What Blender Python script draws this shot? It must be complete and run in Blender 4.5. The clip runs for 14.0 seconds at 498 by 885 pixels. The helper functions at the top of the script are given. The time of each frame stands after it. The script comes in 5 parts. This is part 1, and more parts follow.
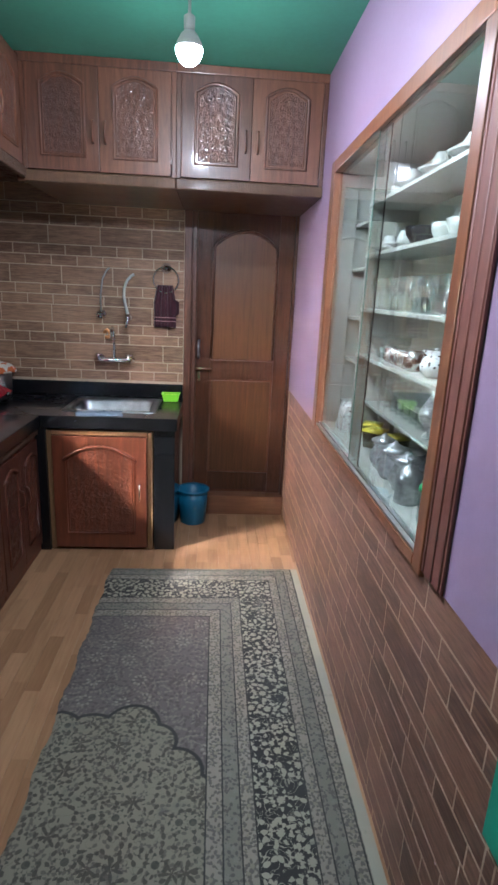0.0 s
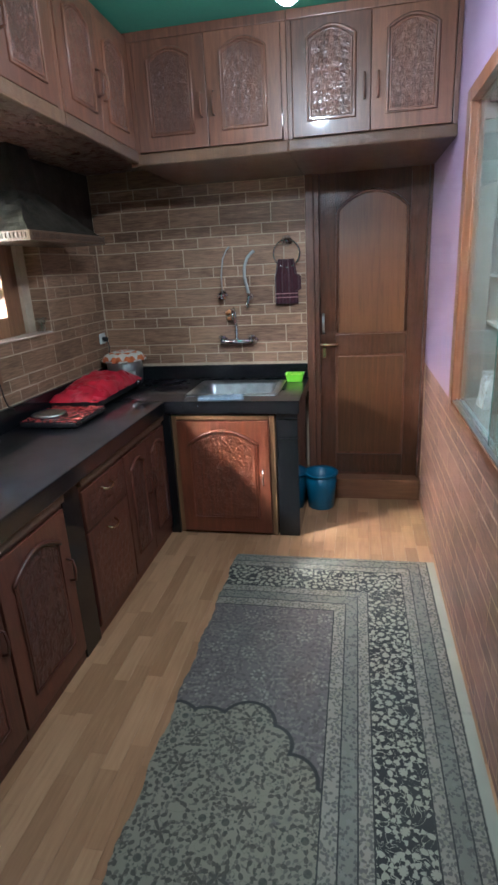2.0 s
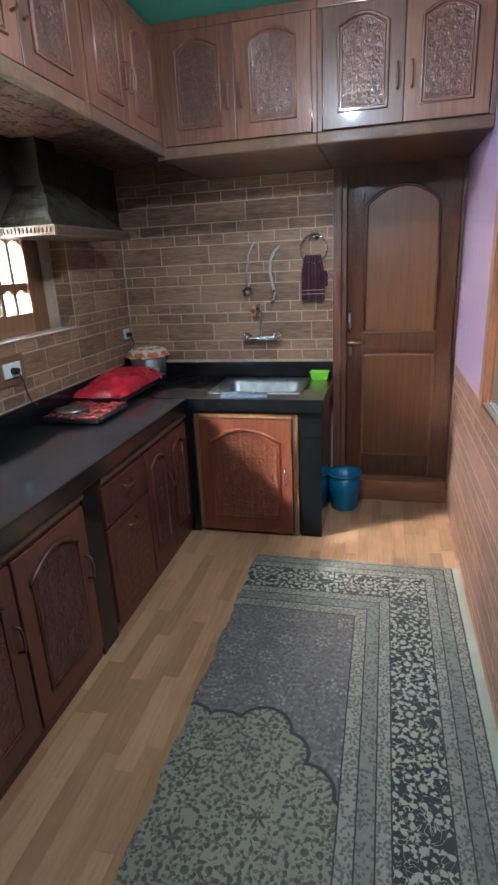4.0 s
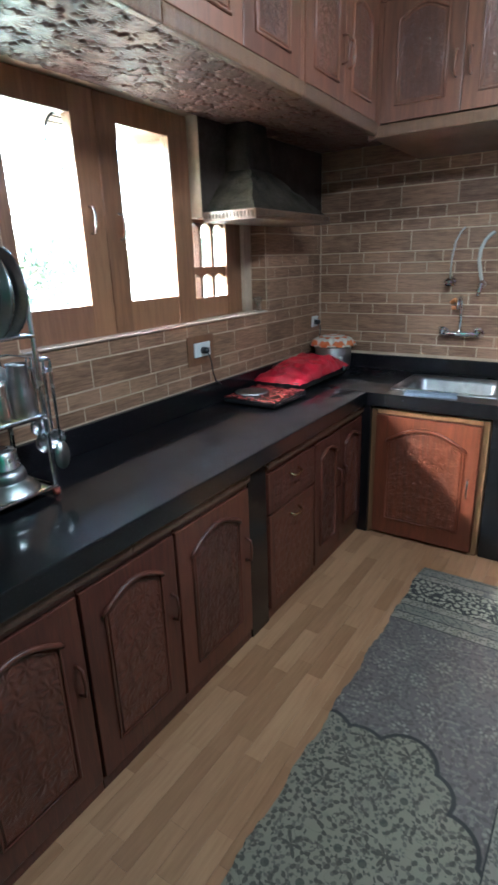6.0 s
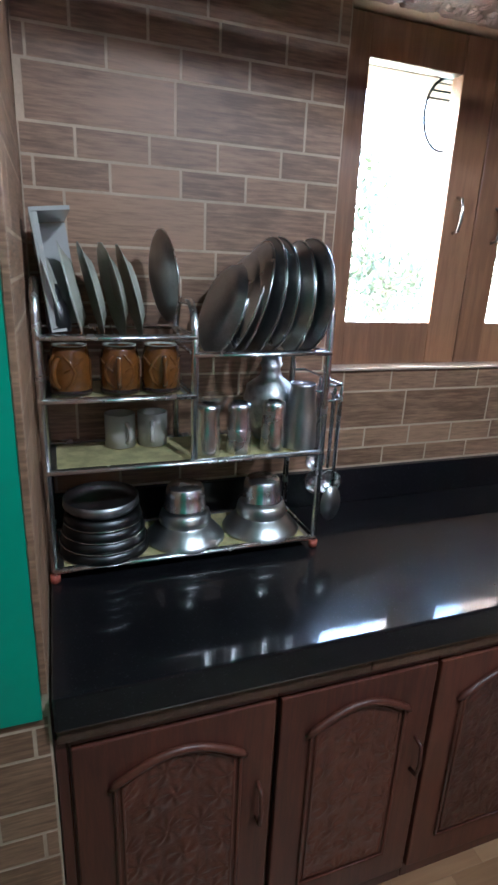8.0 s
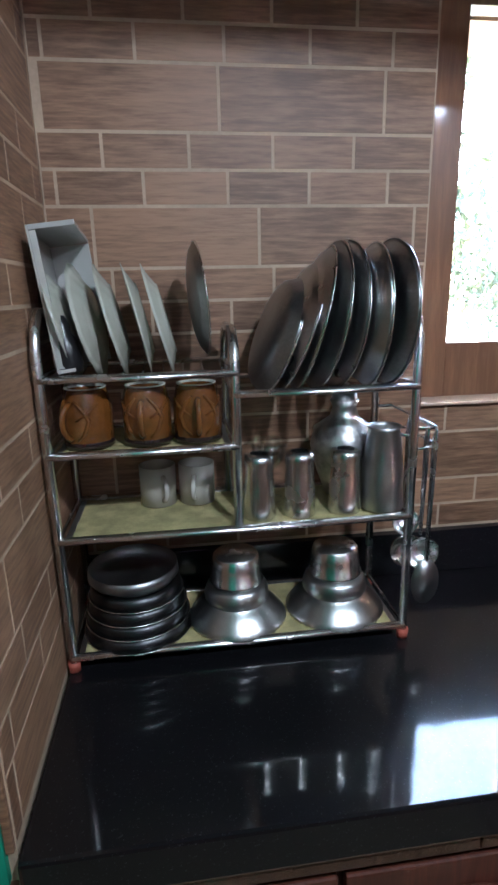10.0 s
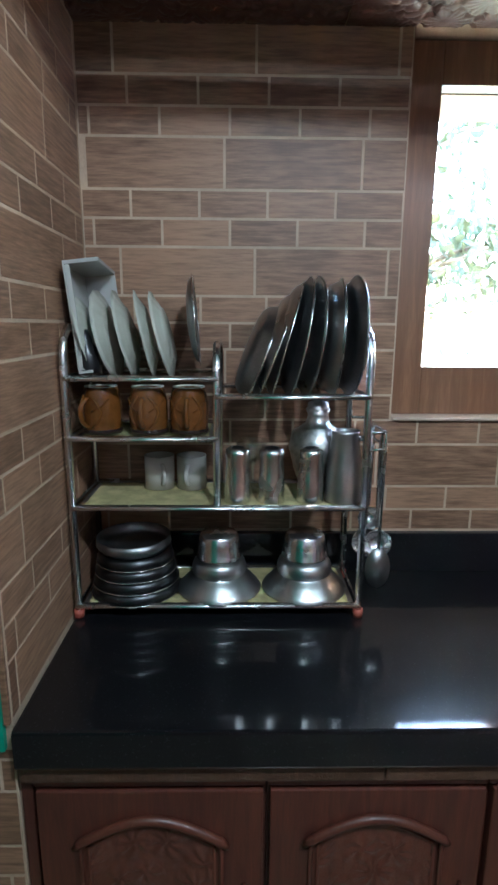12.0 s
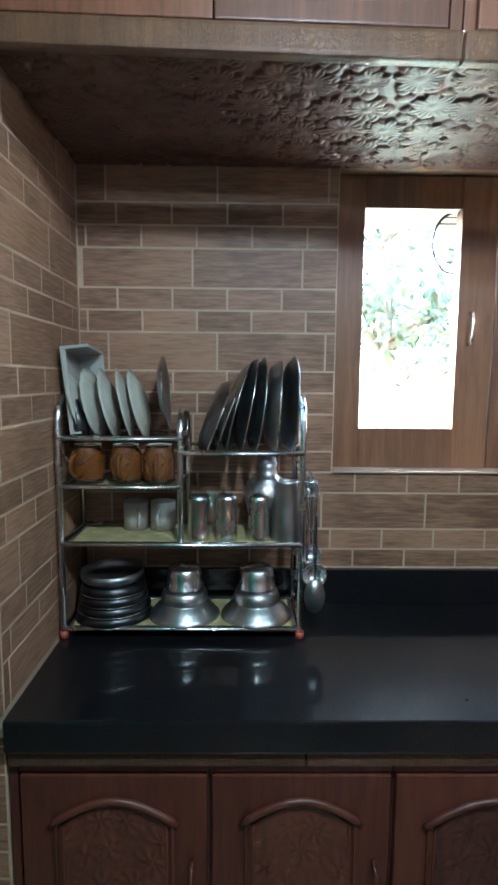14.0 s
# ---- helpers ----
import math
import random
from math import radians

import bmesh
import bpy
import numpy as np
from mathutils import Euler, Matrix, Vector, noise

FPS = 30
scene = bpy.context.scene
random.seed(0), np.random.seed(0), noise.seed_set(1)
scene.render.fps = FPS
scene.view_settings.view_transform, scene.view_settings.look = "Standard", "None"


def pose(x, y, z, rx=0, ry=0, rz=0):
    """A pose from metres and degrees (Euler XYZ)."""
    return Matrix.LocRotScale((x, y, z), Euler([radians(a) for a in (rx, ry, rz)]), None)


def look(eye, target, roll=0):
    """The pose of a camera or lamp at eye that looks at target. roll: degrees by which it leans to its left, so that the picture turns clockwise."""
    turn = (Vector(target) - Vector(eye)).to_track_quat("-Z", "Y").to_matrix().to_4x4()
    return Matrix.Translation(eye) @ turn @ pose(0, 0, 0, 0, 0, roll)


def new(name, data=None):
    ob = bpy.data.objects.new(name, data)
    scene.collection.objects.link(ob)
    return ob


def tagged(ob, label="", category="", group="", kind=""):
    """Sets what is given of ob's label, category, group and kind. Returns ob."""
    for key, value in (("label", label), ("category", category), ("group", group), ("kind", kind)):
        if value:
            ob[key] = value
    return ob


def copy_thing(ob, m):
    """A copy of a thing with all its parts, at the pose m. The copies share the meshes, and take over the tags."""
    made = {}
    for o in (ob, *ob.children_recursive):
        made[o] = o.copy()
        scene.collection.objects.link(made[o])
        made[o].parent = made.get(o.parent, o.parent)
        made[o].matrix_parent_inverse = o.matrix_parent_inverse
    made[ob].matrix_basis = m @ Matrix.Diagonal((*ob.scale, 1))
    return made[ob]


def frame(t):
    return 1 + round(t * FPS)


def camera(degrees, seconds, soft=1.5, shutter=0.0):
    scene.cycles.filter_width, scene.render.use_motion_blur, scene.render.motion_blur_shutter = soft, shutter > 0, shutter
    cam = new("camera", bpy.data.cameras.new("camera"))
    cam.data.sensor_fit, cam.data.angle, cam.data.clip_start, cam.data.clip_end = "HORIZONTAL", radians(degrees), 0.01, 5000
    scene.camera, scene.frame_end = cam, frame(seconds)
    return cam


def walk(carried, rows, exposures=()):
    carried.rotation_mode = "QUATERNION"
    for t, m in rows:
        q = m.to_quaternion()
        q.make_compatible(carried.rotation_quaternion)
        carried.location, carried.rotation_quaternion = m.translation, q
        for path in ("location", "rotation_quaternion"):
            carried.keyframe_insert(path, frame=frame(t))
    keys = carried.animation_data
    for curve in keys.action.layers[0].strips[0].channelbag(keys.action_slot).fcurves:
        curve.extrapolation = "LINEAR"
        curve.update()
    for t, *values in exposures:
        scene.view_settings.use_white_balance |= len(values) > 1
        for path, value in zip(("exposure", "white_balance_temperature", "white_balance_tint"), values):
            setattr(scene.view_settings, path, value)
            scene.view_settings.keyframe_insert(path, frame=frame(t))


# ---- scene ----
cam = camera(49.6, 14.0, soft=2.7, shutter=0.3)
PATH = [
    (0, (0.16, 0.079, 1.593), (0.299, 2.002, 1.061), 2.7),
    (0.5, (0.182, 0.101, 1.587), (0.235, 2.016, 1.014), 1.5),
    (1, (0.203, 0.168, 1.604), (0.155, 2.061, 0.96), 0.3),
    (1.5, (0.23, 0.221, 1.589), (0.022, 2.106, 0.955), -1.4),
    (2, (0.266, 0.264, 1.585), (-0.121, 2.126, 0.967), -3.1),
    (4.5, (0.265, 0.323, 1.587), (-0.263, 2.144, 0.949), -2.7),
    (5, (0.267, 0.344, 1.596), (-0.423, 2.104, 0.943), -2.2),
    (5.5, (0.249, 0.37, 1.586), (-0.628, 2.043, 0.929), -2.0),
    (6, (0.243, 0.402, 1.568), (-0.818, 1.974, 0.931), -1.9),
    (6.5, (0.178, 0.448, 1.576), (-1.096, 1.877, 0.999), -1.4),
    (7, (0.025, 0.542, 1.574), (-1.494, 1.725, 1.032), 0.0),
    (7.5, (-0.028, 0.692, 1.541), (-1.782, 1.514, 1.042), 0.6),
    (8, (-0.055, 0.792, 1.562), (-1.843, 1.445, 0.947), 2.5),
    (8.5, (-0.127, 0.907, 1.552), (-1.935, 1.504, 0.939), -0.1),
    (9, (-0.314, 0.955, 1.546), (-2.168, 1.416, 0.955), -1.6),
    (11.5, (-0.151, 1.07, 1.544), (-2.097, 1.136, 1.088), 0.1),
    (12, (-0.06, 1.129, 1.526), (-2.014, 1.163, 1.102), 0.4),
    (12.5, (0.017, 1.164, 1.541), (-1.937, 1.199, 1.115), 0.8),
    (13, (0.052, 1.236, 1.562), (-1.909, 1.187, 1.176), 1.1),
    (13.5, (0.125, 1.273, 1.566), (-1.851, 1.194, 1.268), 1.0),
    (14, (0.214, 1.245, 1.571), (-1.772, 1.269, 1.341), 0.5),
]
walk(cam, [(t, look(eye, target, roll)) for t, eye, target, roll in PATH], [(0, 6.46, 5500, 10), (0.5, 6.46, 5400, 8), (1, 6.46, 5300, 4), (2, 6.47, 5250, 2), (5, 6.5, 5250, 2), (6, 6.54, 5200, 1), (7, 6.54, 5250, 2), (8, 6.5, 5400, 7), (9, 6.52, 5600, 11), (11.5, 6.44, 5400, 4), (14, 6.44, 5250, -2)])

# ---- world and light ----
world = bpy.data.worlds.new("world")
scene.world = world
world.use_nodes = True
wn = world.node_tree
sky = wn.nodes.new("ShaderNodeTexSky")
sky.sky_type, sky.sun_disc = "NISHITA", False
sky.sun_elevation, sky.sun_rotation, sky.dust_density = radians(41), radians(237), 3.0
wn.links.new(sky.outputs[0], wn.nodes["Background"].inputs[0])
wn.nodes["Background"].inputs[1].default_value = 0.13
sun = new("sun", bpy.data.lights.new("sun", "SUN"))
sun.data.energy, sun.data.angle, sun.data.color = 0.075, radians(4), (1.0, 0.95, 0.88)  # the sun behind thin haze
sun.matrix_world = look((0, 0, 0), (1.0, 0.65, -1.05))
BULB_FAR, BULB_NEAR = 5.2, 9.0  # radiance of the two ceiling bulbs


# ---- materials ----
class Nodes:
    """A node material under construction."""

    def __init__(self, name):
        self.mat = bpy.data.materials.new(name)
        self.mat.use_nodes = True
        self.tree = self.mat.node_tree
        self.bsdf = self.tree.nodes["Principled BSDF"]
        self.pos = self.tree.nodes.new("ShaderNodeNewGeometry").outputs["Position"]

    def put(self, socket, value):
        if isinstance(value, bpy.types.NodeSocket):
            self.tree.links.new(value, socket)
        elif isinstance(value, tuple) and len(value) == 3 and socket.type == "RGBA":
            socket.default_value = (*value, 1)
        else:
            socket.default_value = value

    def set(self, **kw):
        for k, v in kw.items():
            self.put(self.bsdf.inputs[k.replace("_", " ")], v)

    def math(self, op, a, b=0.0, c=0.0):
        n = self.tree.nodes.new("ShaderNodeMath")
        n.operation = op
        for sock, v in zip(n.inputs, (a, b, c)):
            self.put(sock, v)
        return n.outputs[0]

    def scaled(self, s, vec=None):
        n = self.tree.nodes.new("ShaderNodeMapping")
        n.inputs["Scale"].default_value = s
        self.put(n.inputs["Vector"], vec or self.pos)
        return n.outputs[0]

    def noise(self, scale, detail=4.0, vec=None, rough=0.55, warp=0.0):
        n = self.tree.nodes.new("ShaderNodeTexNoise")
        n.inputs["Scale"].default_value, n.inputs["Detail"].default_value = scale, detail
        n.inputs["Roughness"].default_value, n.inputs["Distortion"].default_value = rough, warp
        self.put(n.inputs["Vector"], vec or self.pos)
        return n.outputs[0]

    def cells(self, scale, vec=None, feature="F1", out=0):
        n = self.tree.nodes.new("ShaderNodeTexVoronoi")
        n.feature = feature
        n.inputs["Scale"].default_value = scale
        self.put(n.inputs["Vector"], vec or self.pos)
        return n.outputs[out]

    def step(self, v, lo, hi):
        n = self.tree.nodes.new("ShaderNodeMapRange")
        n.interpolation_type = "SMOOTHSTEP"
        for k, x in (("Value", v), ("From Min", lo), ("From Max", hi)):
            self.put(n.inputs[k], x)
        return n.outputs[0]

    def mix(self, f, a, b, mode="MIX"):
        n = self.tree.nodes.new("ShaderNodeMix")
        n.data_type, n.blend_type = "RGBA", mode
        self.put(n.inputs[0], f), self.put(n.inputs[6], a), self.put(n.inputs[7], b)
        return n.outputs[2]

    def xyz(self, vec=None):
        n = self.tree.nodes.new("ShaderNodeSeparateXYZ")
        self.put(n.inputs[0], vec or self.pos)
        return n.outputs

    def random(self):
        return self.tree.nodes.new("ShaderNodeObjectInfo").outputs["Random"]

    def bump(self, height, strength=0.3, dist=0.002):
        n = self.tree.nodes.new("ShaderNodeBump")
        n.inputs["Strength"].default_value, n.inputs["Distance"].default_value = strength, dist
        self.put(n.inputs["Height"], height)
        self.put(self.bsdf.inputs["Normal"], n.outputs[0])


def shade(c, f):
    return tuple(min(1.0, v * f) for v in c)


def plain(name, base, rough=0.5, metal=0.0, var=0.12, scale=6.0, bump=0.15, bscale=90.0, rand=0.0, coat=0.0):
    """A surface of one colour with stains, fine grain and a worn gloss."""
    m = Nodes(name)
    big, fine = m.noise(scale, 5.0), m.noise(scale * 14, 3.0)
    f = m.math("ADD", m.math("MULTIPLY", big, 0.7), m.math("MULTIPLY", fine, 0.3))
    if rand:
        f = m.math("ADD", f, m.math("MULTIPLY", m.math("SUBTRACT", m.random(), 0.5), rand))
    m.set(Base_Color=m.mix(m.step(f, 0.25, 0.75), shade(base, 1 - var), shade(base, 1 + var)), Metallic=metal, Coat_Weight=coat,
          Roughness=m.math("ADD", rough - 0.06, m.math("MULTIPLY", big, 0.12)))
    m.bump(m.noise(bscale, 3.0), bump, 0.001)
    return m.mat


def wood(name, light, dark, grain=(14, 14, 1.2), rough=0.3, coat=0.4, rand=0.25, carve=0.0, carve_scale=26.0):
    """Varnished wood; carve adds shallow chip-carved relief."""
    m = Nodes(name)
    v = m.scaled(grain)
    g = m.noise(3.0, 6.0, v, 0.6, 0.8)
    fine = m.noise(22.0, 3.0, v)
    f = m.math("ADD", m.math("MULTIPLY", g, 0.75), m.math("MULTIPLY", fine, 0.25))
    f = m.math("ADD", f, m.math("MULTIPLY", m.math("SUBTRACT", m.random(), 0.5), rand))
    m.set(Base_Color=m.mix(m.step(f, 0.3, 0.72), dark, light), Coat_Weight=coat, Coat_Roughness=0.085,
          Roughness=m.math("ADD", rough - 0.05, m.math("MULTIPLY", m.noise(9.0), 0.12)))
    h = m.math("MULTIPLY", fine, 0.15)
    if carve:
        swirl = m.noise(carve_scale * 0.5, 1.0, None, 0.5, 2.2)
        leaf = m.step(m.math("ABSOLUTE", m.math("SINE", m.math("MULTIPLY", swirl, 34.0))), 0.15, 0.75)
        h = m.math("ADD", h, m.math("MULTIPLY", leaf, carve))
    m.bump(h, 0.8 if carve else 0.25, 0.004 if carve else 0.001)
    return m.mat


def make_brick(name, dark, light):
    """Printed wood-grain ceramic brick."""
    m = Nodes(name)
    v = m.scaled((5.0, 5.0, 60.0))
    g = m.noise(2.4, 6.0, v, 0.66)
    blotch = m.noise(3.5, 3.0)
    f = m.math("ADD", m.math("ADD", m.math("MULTIPLY", g, 0.7), m.math("MULTIPLY", blotch, 0.3)), m.math("MULTIPLY", m.math("SUBTRACT", m.random(), 0.5), 0.14))
    c = m.mix(m.step(f, 0.3, 0.7), dark, light)
    streak = m.step(m.noise(2.0, 4.0, m.scaled((2.5, 2.5, 70.0)), 0.7), 0.62, 0.74)
    c = m.mix(m.math("MULTIPLY", streak, 0.3), c, shade(dark, 0.6))
    m.set(Base_Color=c, Roughness=0.52)
    m.bump(g, 0.3, 0.001)
    return m.mat


def make_laminate():
    m = Nodes("laminate")
    v = m.scaled((26.0, 2.2, 26.0))
    g = m.noise(2.5, 5.0, v, 0.6)
    f = m.math("ADD", m.math("MULTIPLY", g, 0.6), m.math("MULTIPLY", m.random(), 0.4))
    m.set(Base_Color=m.mix(m.step(f, 0.2, 0.8), (0.262, 0.13, 0.062), (0.43, 0.238, 0.124)), Roughness=0.3)
    m.bump(g, 0.15, 0.0005)
    return m.mat


def make_rug():
    """Worn oriental carpet: cream flowered field, greyed corner, banded border with a dark main stripe."""
    m = Nodes("rug")
    warp = m.noise(30.0, 2.0)
    flat = m.scaled((1, 1, 0))
    x, y, _ = m.xyz()
    x = m.math("ADD", x, m.math("MULTIPLY", m.math("SUBTRACT", warp, 0.5), 0.004))
    d = m.math("MAXIMUM", x, m.math("ADD", m.math("MULTIPLY", m.math("SUBTRACT", y, 2.84), 0.92), 0.506))

    def flowers(scale, petals, radius, share, sharp=0.5):
        """Blossoms of some petals, one in a share of the cells; returns the mask and the distance from the heart."""
        v = m.tree.nodes.new("ShaderNodeTexVoronoi")
        v.inputs["Scale"].default_value, v.inputs["Randomness"].default_value = scale, 0.75
        m.put(v.inputs["Vector"], flat)
        sub = m.tree.nodes.new("ShaderNodeVectorMath")
        sub.operation = "SUBTRACT"
        m.put(sub.inputs[0], flat), m.put(sub.inputs[1], v.outputs["Position"])
        dx, dy, _ = m.xyz(sub.outputs[0])
        r = m.math("SQRT", m.math("ADD", m.math("MULTIPLY", dx, dx), m.math("MULTIPLY", dy, dy)))
        rnd, pick, _ = m.xyz(v.outputs["Color"])
        ang = m.math("ADD", m.math("ARCTAN2", dy, dx), m.math("MULTIPLY", rnd, 6.28))
        lobe = m.math("ADD", 1.0 - sharp, m.math("MULTIPLY", m.math("COSINE", m.math("MULTIPLY", ang, float(petals))), sharp))
        mask = m.step(m.math("SUBTRACT", m.math("MULTIPLY", lobe, radius), r), -0.0015, 0.0015)
        return m.math("MULTIPLY", mask, m.math("LESS_THAN", pick, share)), r

    cream, ink, olive = (0.222, 0.192, 0.138), (0.026, 0.023, 0.021), (0.054, 0.044, 0.033)
    big, r1 = flowers(8.0, 8, 0.036, 0.5, 0.3)
    leaves, _ = flowers(25.0, 2, 0.022, 0.92, 0.8)
    sprigs, _ = flowers(30.0, 2, 0.018, 0.8, 0.72)
    sprays, _ = flowers(9.0, 6, 0.04, 0.32, 0.55)
    buds, r2 = flowers(17.0, 6, 0.015, 0.45, 0.35)
    vine = m.math("SUBTRACT", 1.0, m.step(m.math("ABSOLUTE", m.math("SUBTRACT", m.noise(9.0, 1.0, flat, 0.5, 1.8), 0.5)), 0.003, 0.010))
    field = m.mix(m.math("MULTIPLY", m.step(m.noise(7.0, 3.0), 0.4, 0.7), 0.35), cream, (0.19, 0.168, 0.118))
    field = m.mix(m.math("MULTIPLY", vine, 0.5), field, olive)
    field = m.mix(m.math("MULTIPLY", m.math("MAXIMUM", leaves, sprays), 0.88), field, olive)
    field = m.mix(m.math("MULTIPLY", sprigs, 0.6), field, olive)
    field = m.mix(m.math("MULTIPLY", big, 0.85), field, (0.055, 0.052, 0.038))
    field = m.mix(m.math("MULTIPLY", big, m.step(m.math("ABSOLUTE", m.math("SUBTRACT", r1, 0.019)), 0.008, 0.005)), field, cream)
    field = m.mix(m.math("MULTIPLY", buds, 0.85), field, (0.10, 0.08, 0.062))
    field = m.mix(m.math("MULTIPLY", buds, m.step(r2, 0.007, 0.004)), field, cream)
    rose = m.mix(m.math("MULTIPLY", m.math("MAXIMUM", sprigs, vine), 0.65), (0.125, 0.099, 0.088), (0.205, 0.175, 0.142))
    rose = m.mix(m.math("MULTIPLY", m.math("MAXIMUM", leaves, sprays), 0.6), rose, (0.06, 0.05, 0.046))
    rose = m.mix(m.math("MULTIPLY", big, m.step(m.math("ABSOLUTE", m.math("SUBTRACT", r1, 0.026)), 0.009, 0.004)), rose, (0.23, 0.2, 0.165))
    # lobed edge between the field and the corner
    side = m.math("SUBTRACT", 1.5, y)
    for cx, cy, cr in ((-0.3, 1.3, 0.45), (-0.40, 1.72, 0.12), (-0.26, 1.71, 0.115), (-0.11, 1.765, 0.103), (-0.02, 1.69, 0.082), (0.06, 1.56, 0.1), (0.13, 1.49, 0.065)):
        ddx, ddy = m.math("SUBTRACT", x, cx), m.math("SUBTRACT", y, cy)
        side = m.math("MAXIMUM", side, m.math("SUBTRACT", cr, m.math("SQRT", m.math("ADD", m.math("MULTIPLY", ddx, ddx), m.math("MULTIPLY", ddy, ddy)))))
    c = m.mix(m.step(side, -0.004, 0.004), rose, field)
    c = m.mix(m.math("SUBTRACT", 1.0, m.step(m.math("ABSOLUTE", side), 0.004, 0.010)), c, ink)
    f5, r5 = flowers(21.0, 5, 0.022, 0.9, 0.4)
    l5, _ = flowers(38.0, 2, 0.015, 0.85, 0.6)
    small = m.mix(m.math("MULTIPLY", m.math("MAXIMUM", f5, l5), 0.8), (0.25, 0.215, 0.168), (0.085, 0.072, 0.06))
    small = m.mix(m.math("MULTIPLY", f5, m.step(r5, 0.009, 0.005)), small, cream)
    bands = m.mix(m.math("MULTIPLY", m.math("MAXIMUM", l5, buds), 0.75), (0.175, 0.155, 0.122), (0.07, 0.063, 0.052))
    bands = m.mix(m.math("MULTIPLY", f5, m.step(r5, 0.012, 0.008)), bands, (0.19, 0.17, 0.14))
    f6, r6 = flowers(10.5, 7, 0.042, 0.85, 0.4)
    l6, _ = flowers(21.0, 2, 0.027, 0.85, 0.7)
    vine2 = m.math("SUBTRACT", 1.0, m.step(m.math("ABSOLUTE", m.math("SUBTRACT", m.noise(16.0, 1.0, flat, 0.5, 2.0), 0.5)), 0.008, 0.02))
    dark = m.mix(m.math("MAXIMUM", m.math("MAXIMUM", f6, l6), vine2), ink, (0.30, 0.27, 0.2))
    dark = m.mix(m.math("MULTIPLY", f6, m.step(m.math("ABSOLUTE", m.math("SUBTRACT", r6, 0.02)), 0.007, 0.004)), dark, ink)
    for lo, band in ((0.174, small), (0.228, bands), (0.285, small), (0.334, dark), (0.505, small), (0.552, bands), (0.606, small)):
        c = m.mix(m.step(d, lo - 0.0015, lo + 0.0015), c, band)
    for k in (0.174, 0.228, 0.285, 0.332, 0.507, 0.552, 0.606, 0.648):
        line = m.math("SUBTRACT", 1.0, m.step(m.math("ABSOLUTE", m.math("SUBTRACT", d, k)), 0.0015, 0.0035))
        c = m.mix(line, c, ink)
    c = m.mix(m.step(x, 0.652, 0.655), c, (0.38, 0.35, 0.27))
    faded = m.step(m.noise(2.2, 4.0), 0.35, 0.75)
    c = m.mix(m.math("MULTIPLY", faded, 0.22), c, (0.12, 0.11, 0.095))
    worn = m.step(m.noise(5.5, 5.0, flat, 0.6), 0.60, 0.72)
    c = m.mix(m.math("MULTIPLY", worn, 0.55), c, (0.06, 0.058, 0.056))
    m.set(Base_Color=c, Roughness=0.92)
    m.bump(m.noise(420.0, 2.0), 0.5, 0.002)
    return m.mat


def make_granite():
    m = Nodes("black_granite")
    speck = m.step(m.noise(260.0, 2.0), 0.62, 0.75)
    m.set(Base_Color=m.mix(speck, (0.006, 0.006, 0.007), (0.03, 0.03, 0.034)), Roughness=m.math("ADD", 0.22, m.math("MULTIPLY", m.noise(7.0, 5.0), 0.2)), IOR=1.5, Specular_IOR_Level=0.08,
          Coat_Weight=0.9, Coat_Roughness=m.math("ADD", 0.02, m.math("MULTIPLY", m.noise(5.0, 5.0), 0.08)))
    return m.mat


def make_glass(name, tint=(1, 1, 1), rough=0.0):
    m = Nodes(name)
    m.set(Base_Color=tint, Transmission_Weight=1.0, Roughness=rough, IOR=1.45)
    return m.mat


def make_thin_glass(name, tint, gloss):
    """Thin-walled glassware: mostly clear, with a constant share of mirror gloss."""
    m = Nodes(name)
    nodes, links = m.tree.nodes, m.tree.links
    clear, shine, mixer = nodes.new("ShaderNodeBsdfTransparent"), nodes.new("ShaderNodeBsdfGlossy"), nodes.new("ShaderNodeMixShader")
    clear.inputs["Color"].default_value = (*tint, 1)
    shine.inputs["Roughness"].default_value = 0.04
    mixer.inputs[0].default_value = gloss
    links.new(clear.outputs[0], mixer.inputs[1]), links.new(shine.outputs[0], mixer.inputs[2])
    links.new(mixer.outputs[0], nodes["Material Output"].inputs["Surface"])
    return m.mat


def make_glow(name, colour, strength):
    m = Nodes(name)
    m.set(Base_Color=(0.9, 0.9, 0.9), Emission_Color=colour, Emission_Strength=strength)
    return m.mat


BRICK = make_brick("brick_tile", (0.12, 0.062, 0.033), (0.35, 0.2, 0.116))
BRICK_RED = make_brick("reddish_brick_tile", (0.10, 0.042, 0.025), (0.29, 0.132, 0.082))
LAMINATE, RUG, GRANITE = make_laminate(), make_rug(), make_granite()
GROUT = plain("grout", (0.46, 0.345, 0.24), 0.8, var=0.2, scale=9)
GROUT_RED = plain("reddish_grout", (0.48, 0.315, 0.22), 0.8, var=0.2, scale=9)
GREEN = plain("green_paint", (0.02, 0.28, 0.17), 0.45, var=0.1, scale=3, bump=0.25)
CEILING = plain("ceiling_paint", (0.075, 0.27, 0.175), 0.6, var=0.1, scale=3)
LAVENDER = plain("lavender_paint", (0.325, 0.208, 0.312), 0.45, var=0.06, scale=4, bump=0.2)
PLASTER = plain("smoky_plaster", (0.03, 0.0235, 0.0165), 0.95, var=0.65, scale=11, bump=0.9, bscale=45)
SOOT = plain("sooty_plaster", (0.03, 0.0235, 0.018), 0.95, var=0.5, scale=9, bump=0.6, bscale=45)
DARK_WALL = plain("dark_wall_plaster", (0.046, 0.035, 0.027), 0.95, var=0.5, scale=5, bump=0.6, bscale=45)
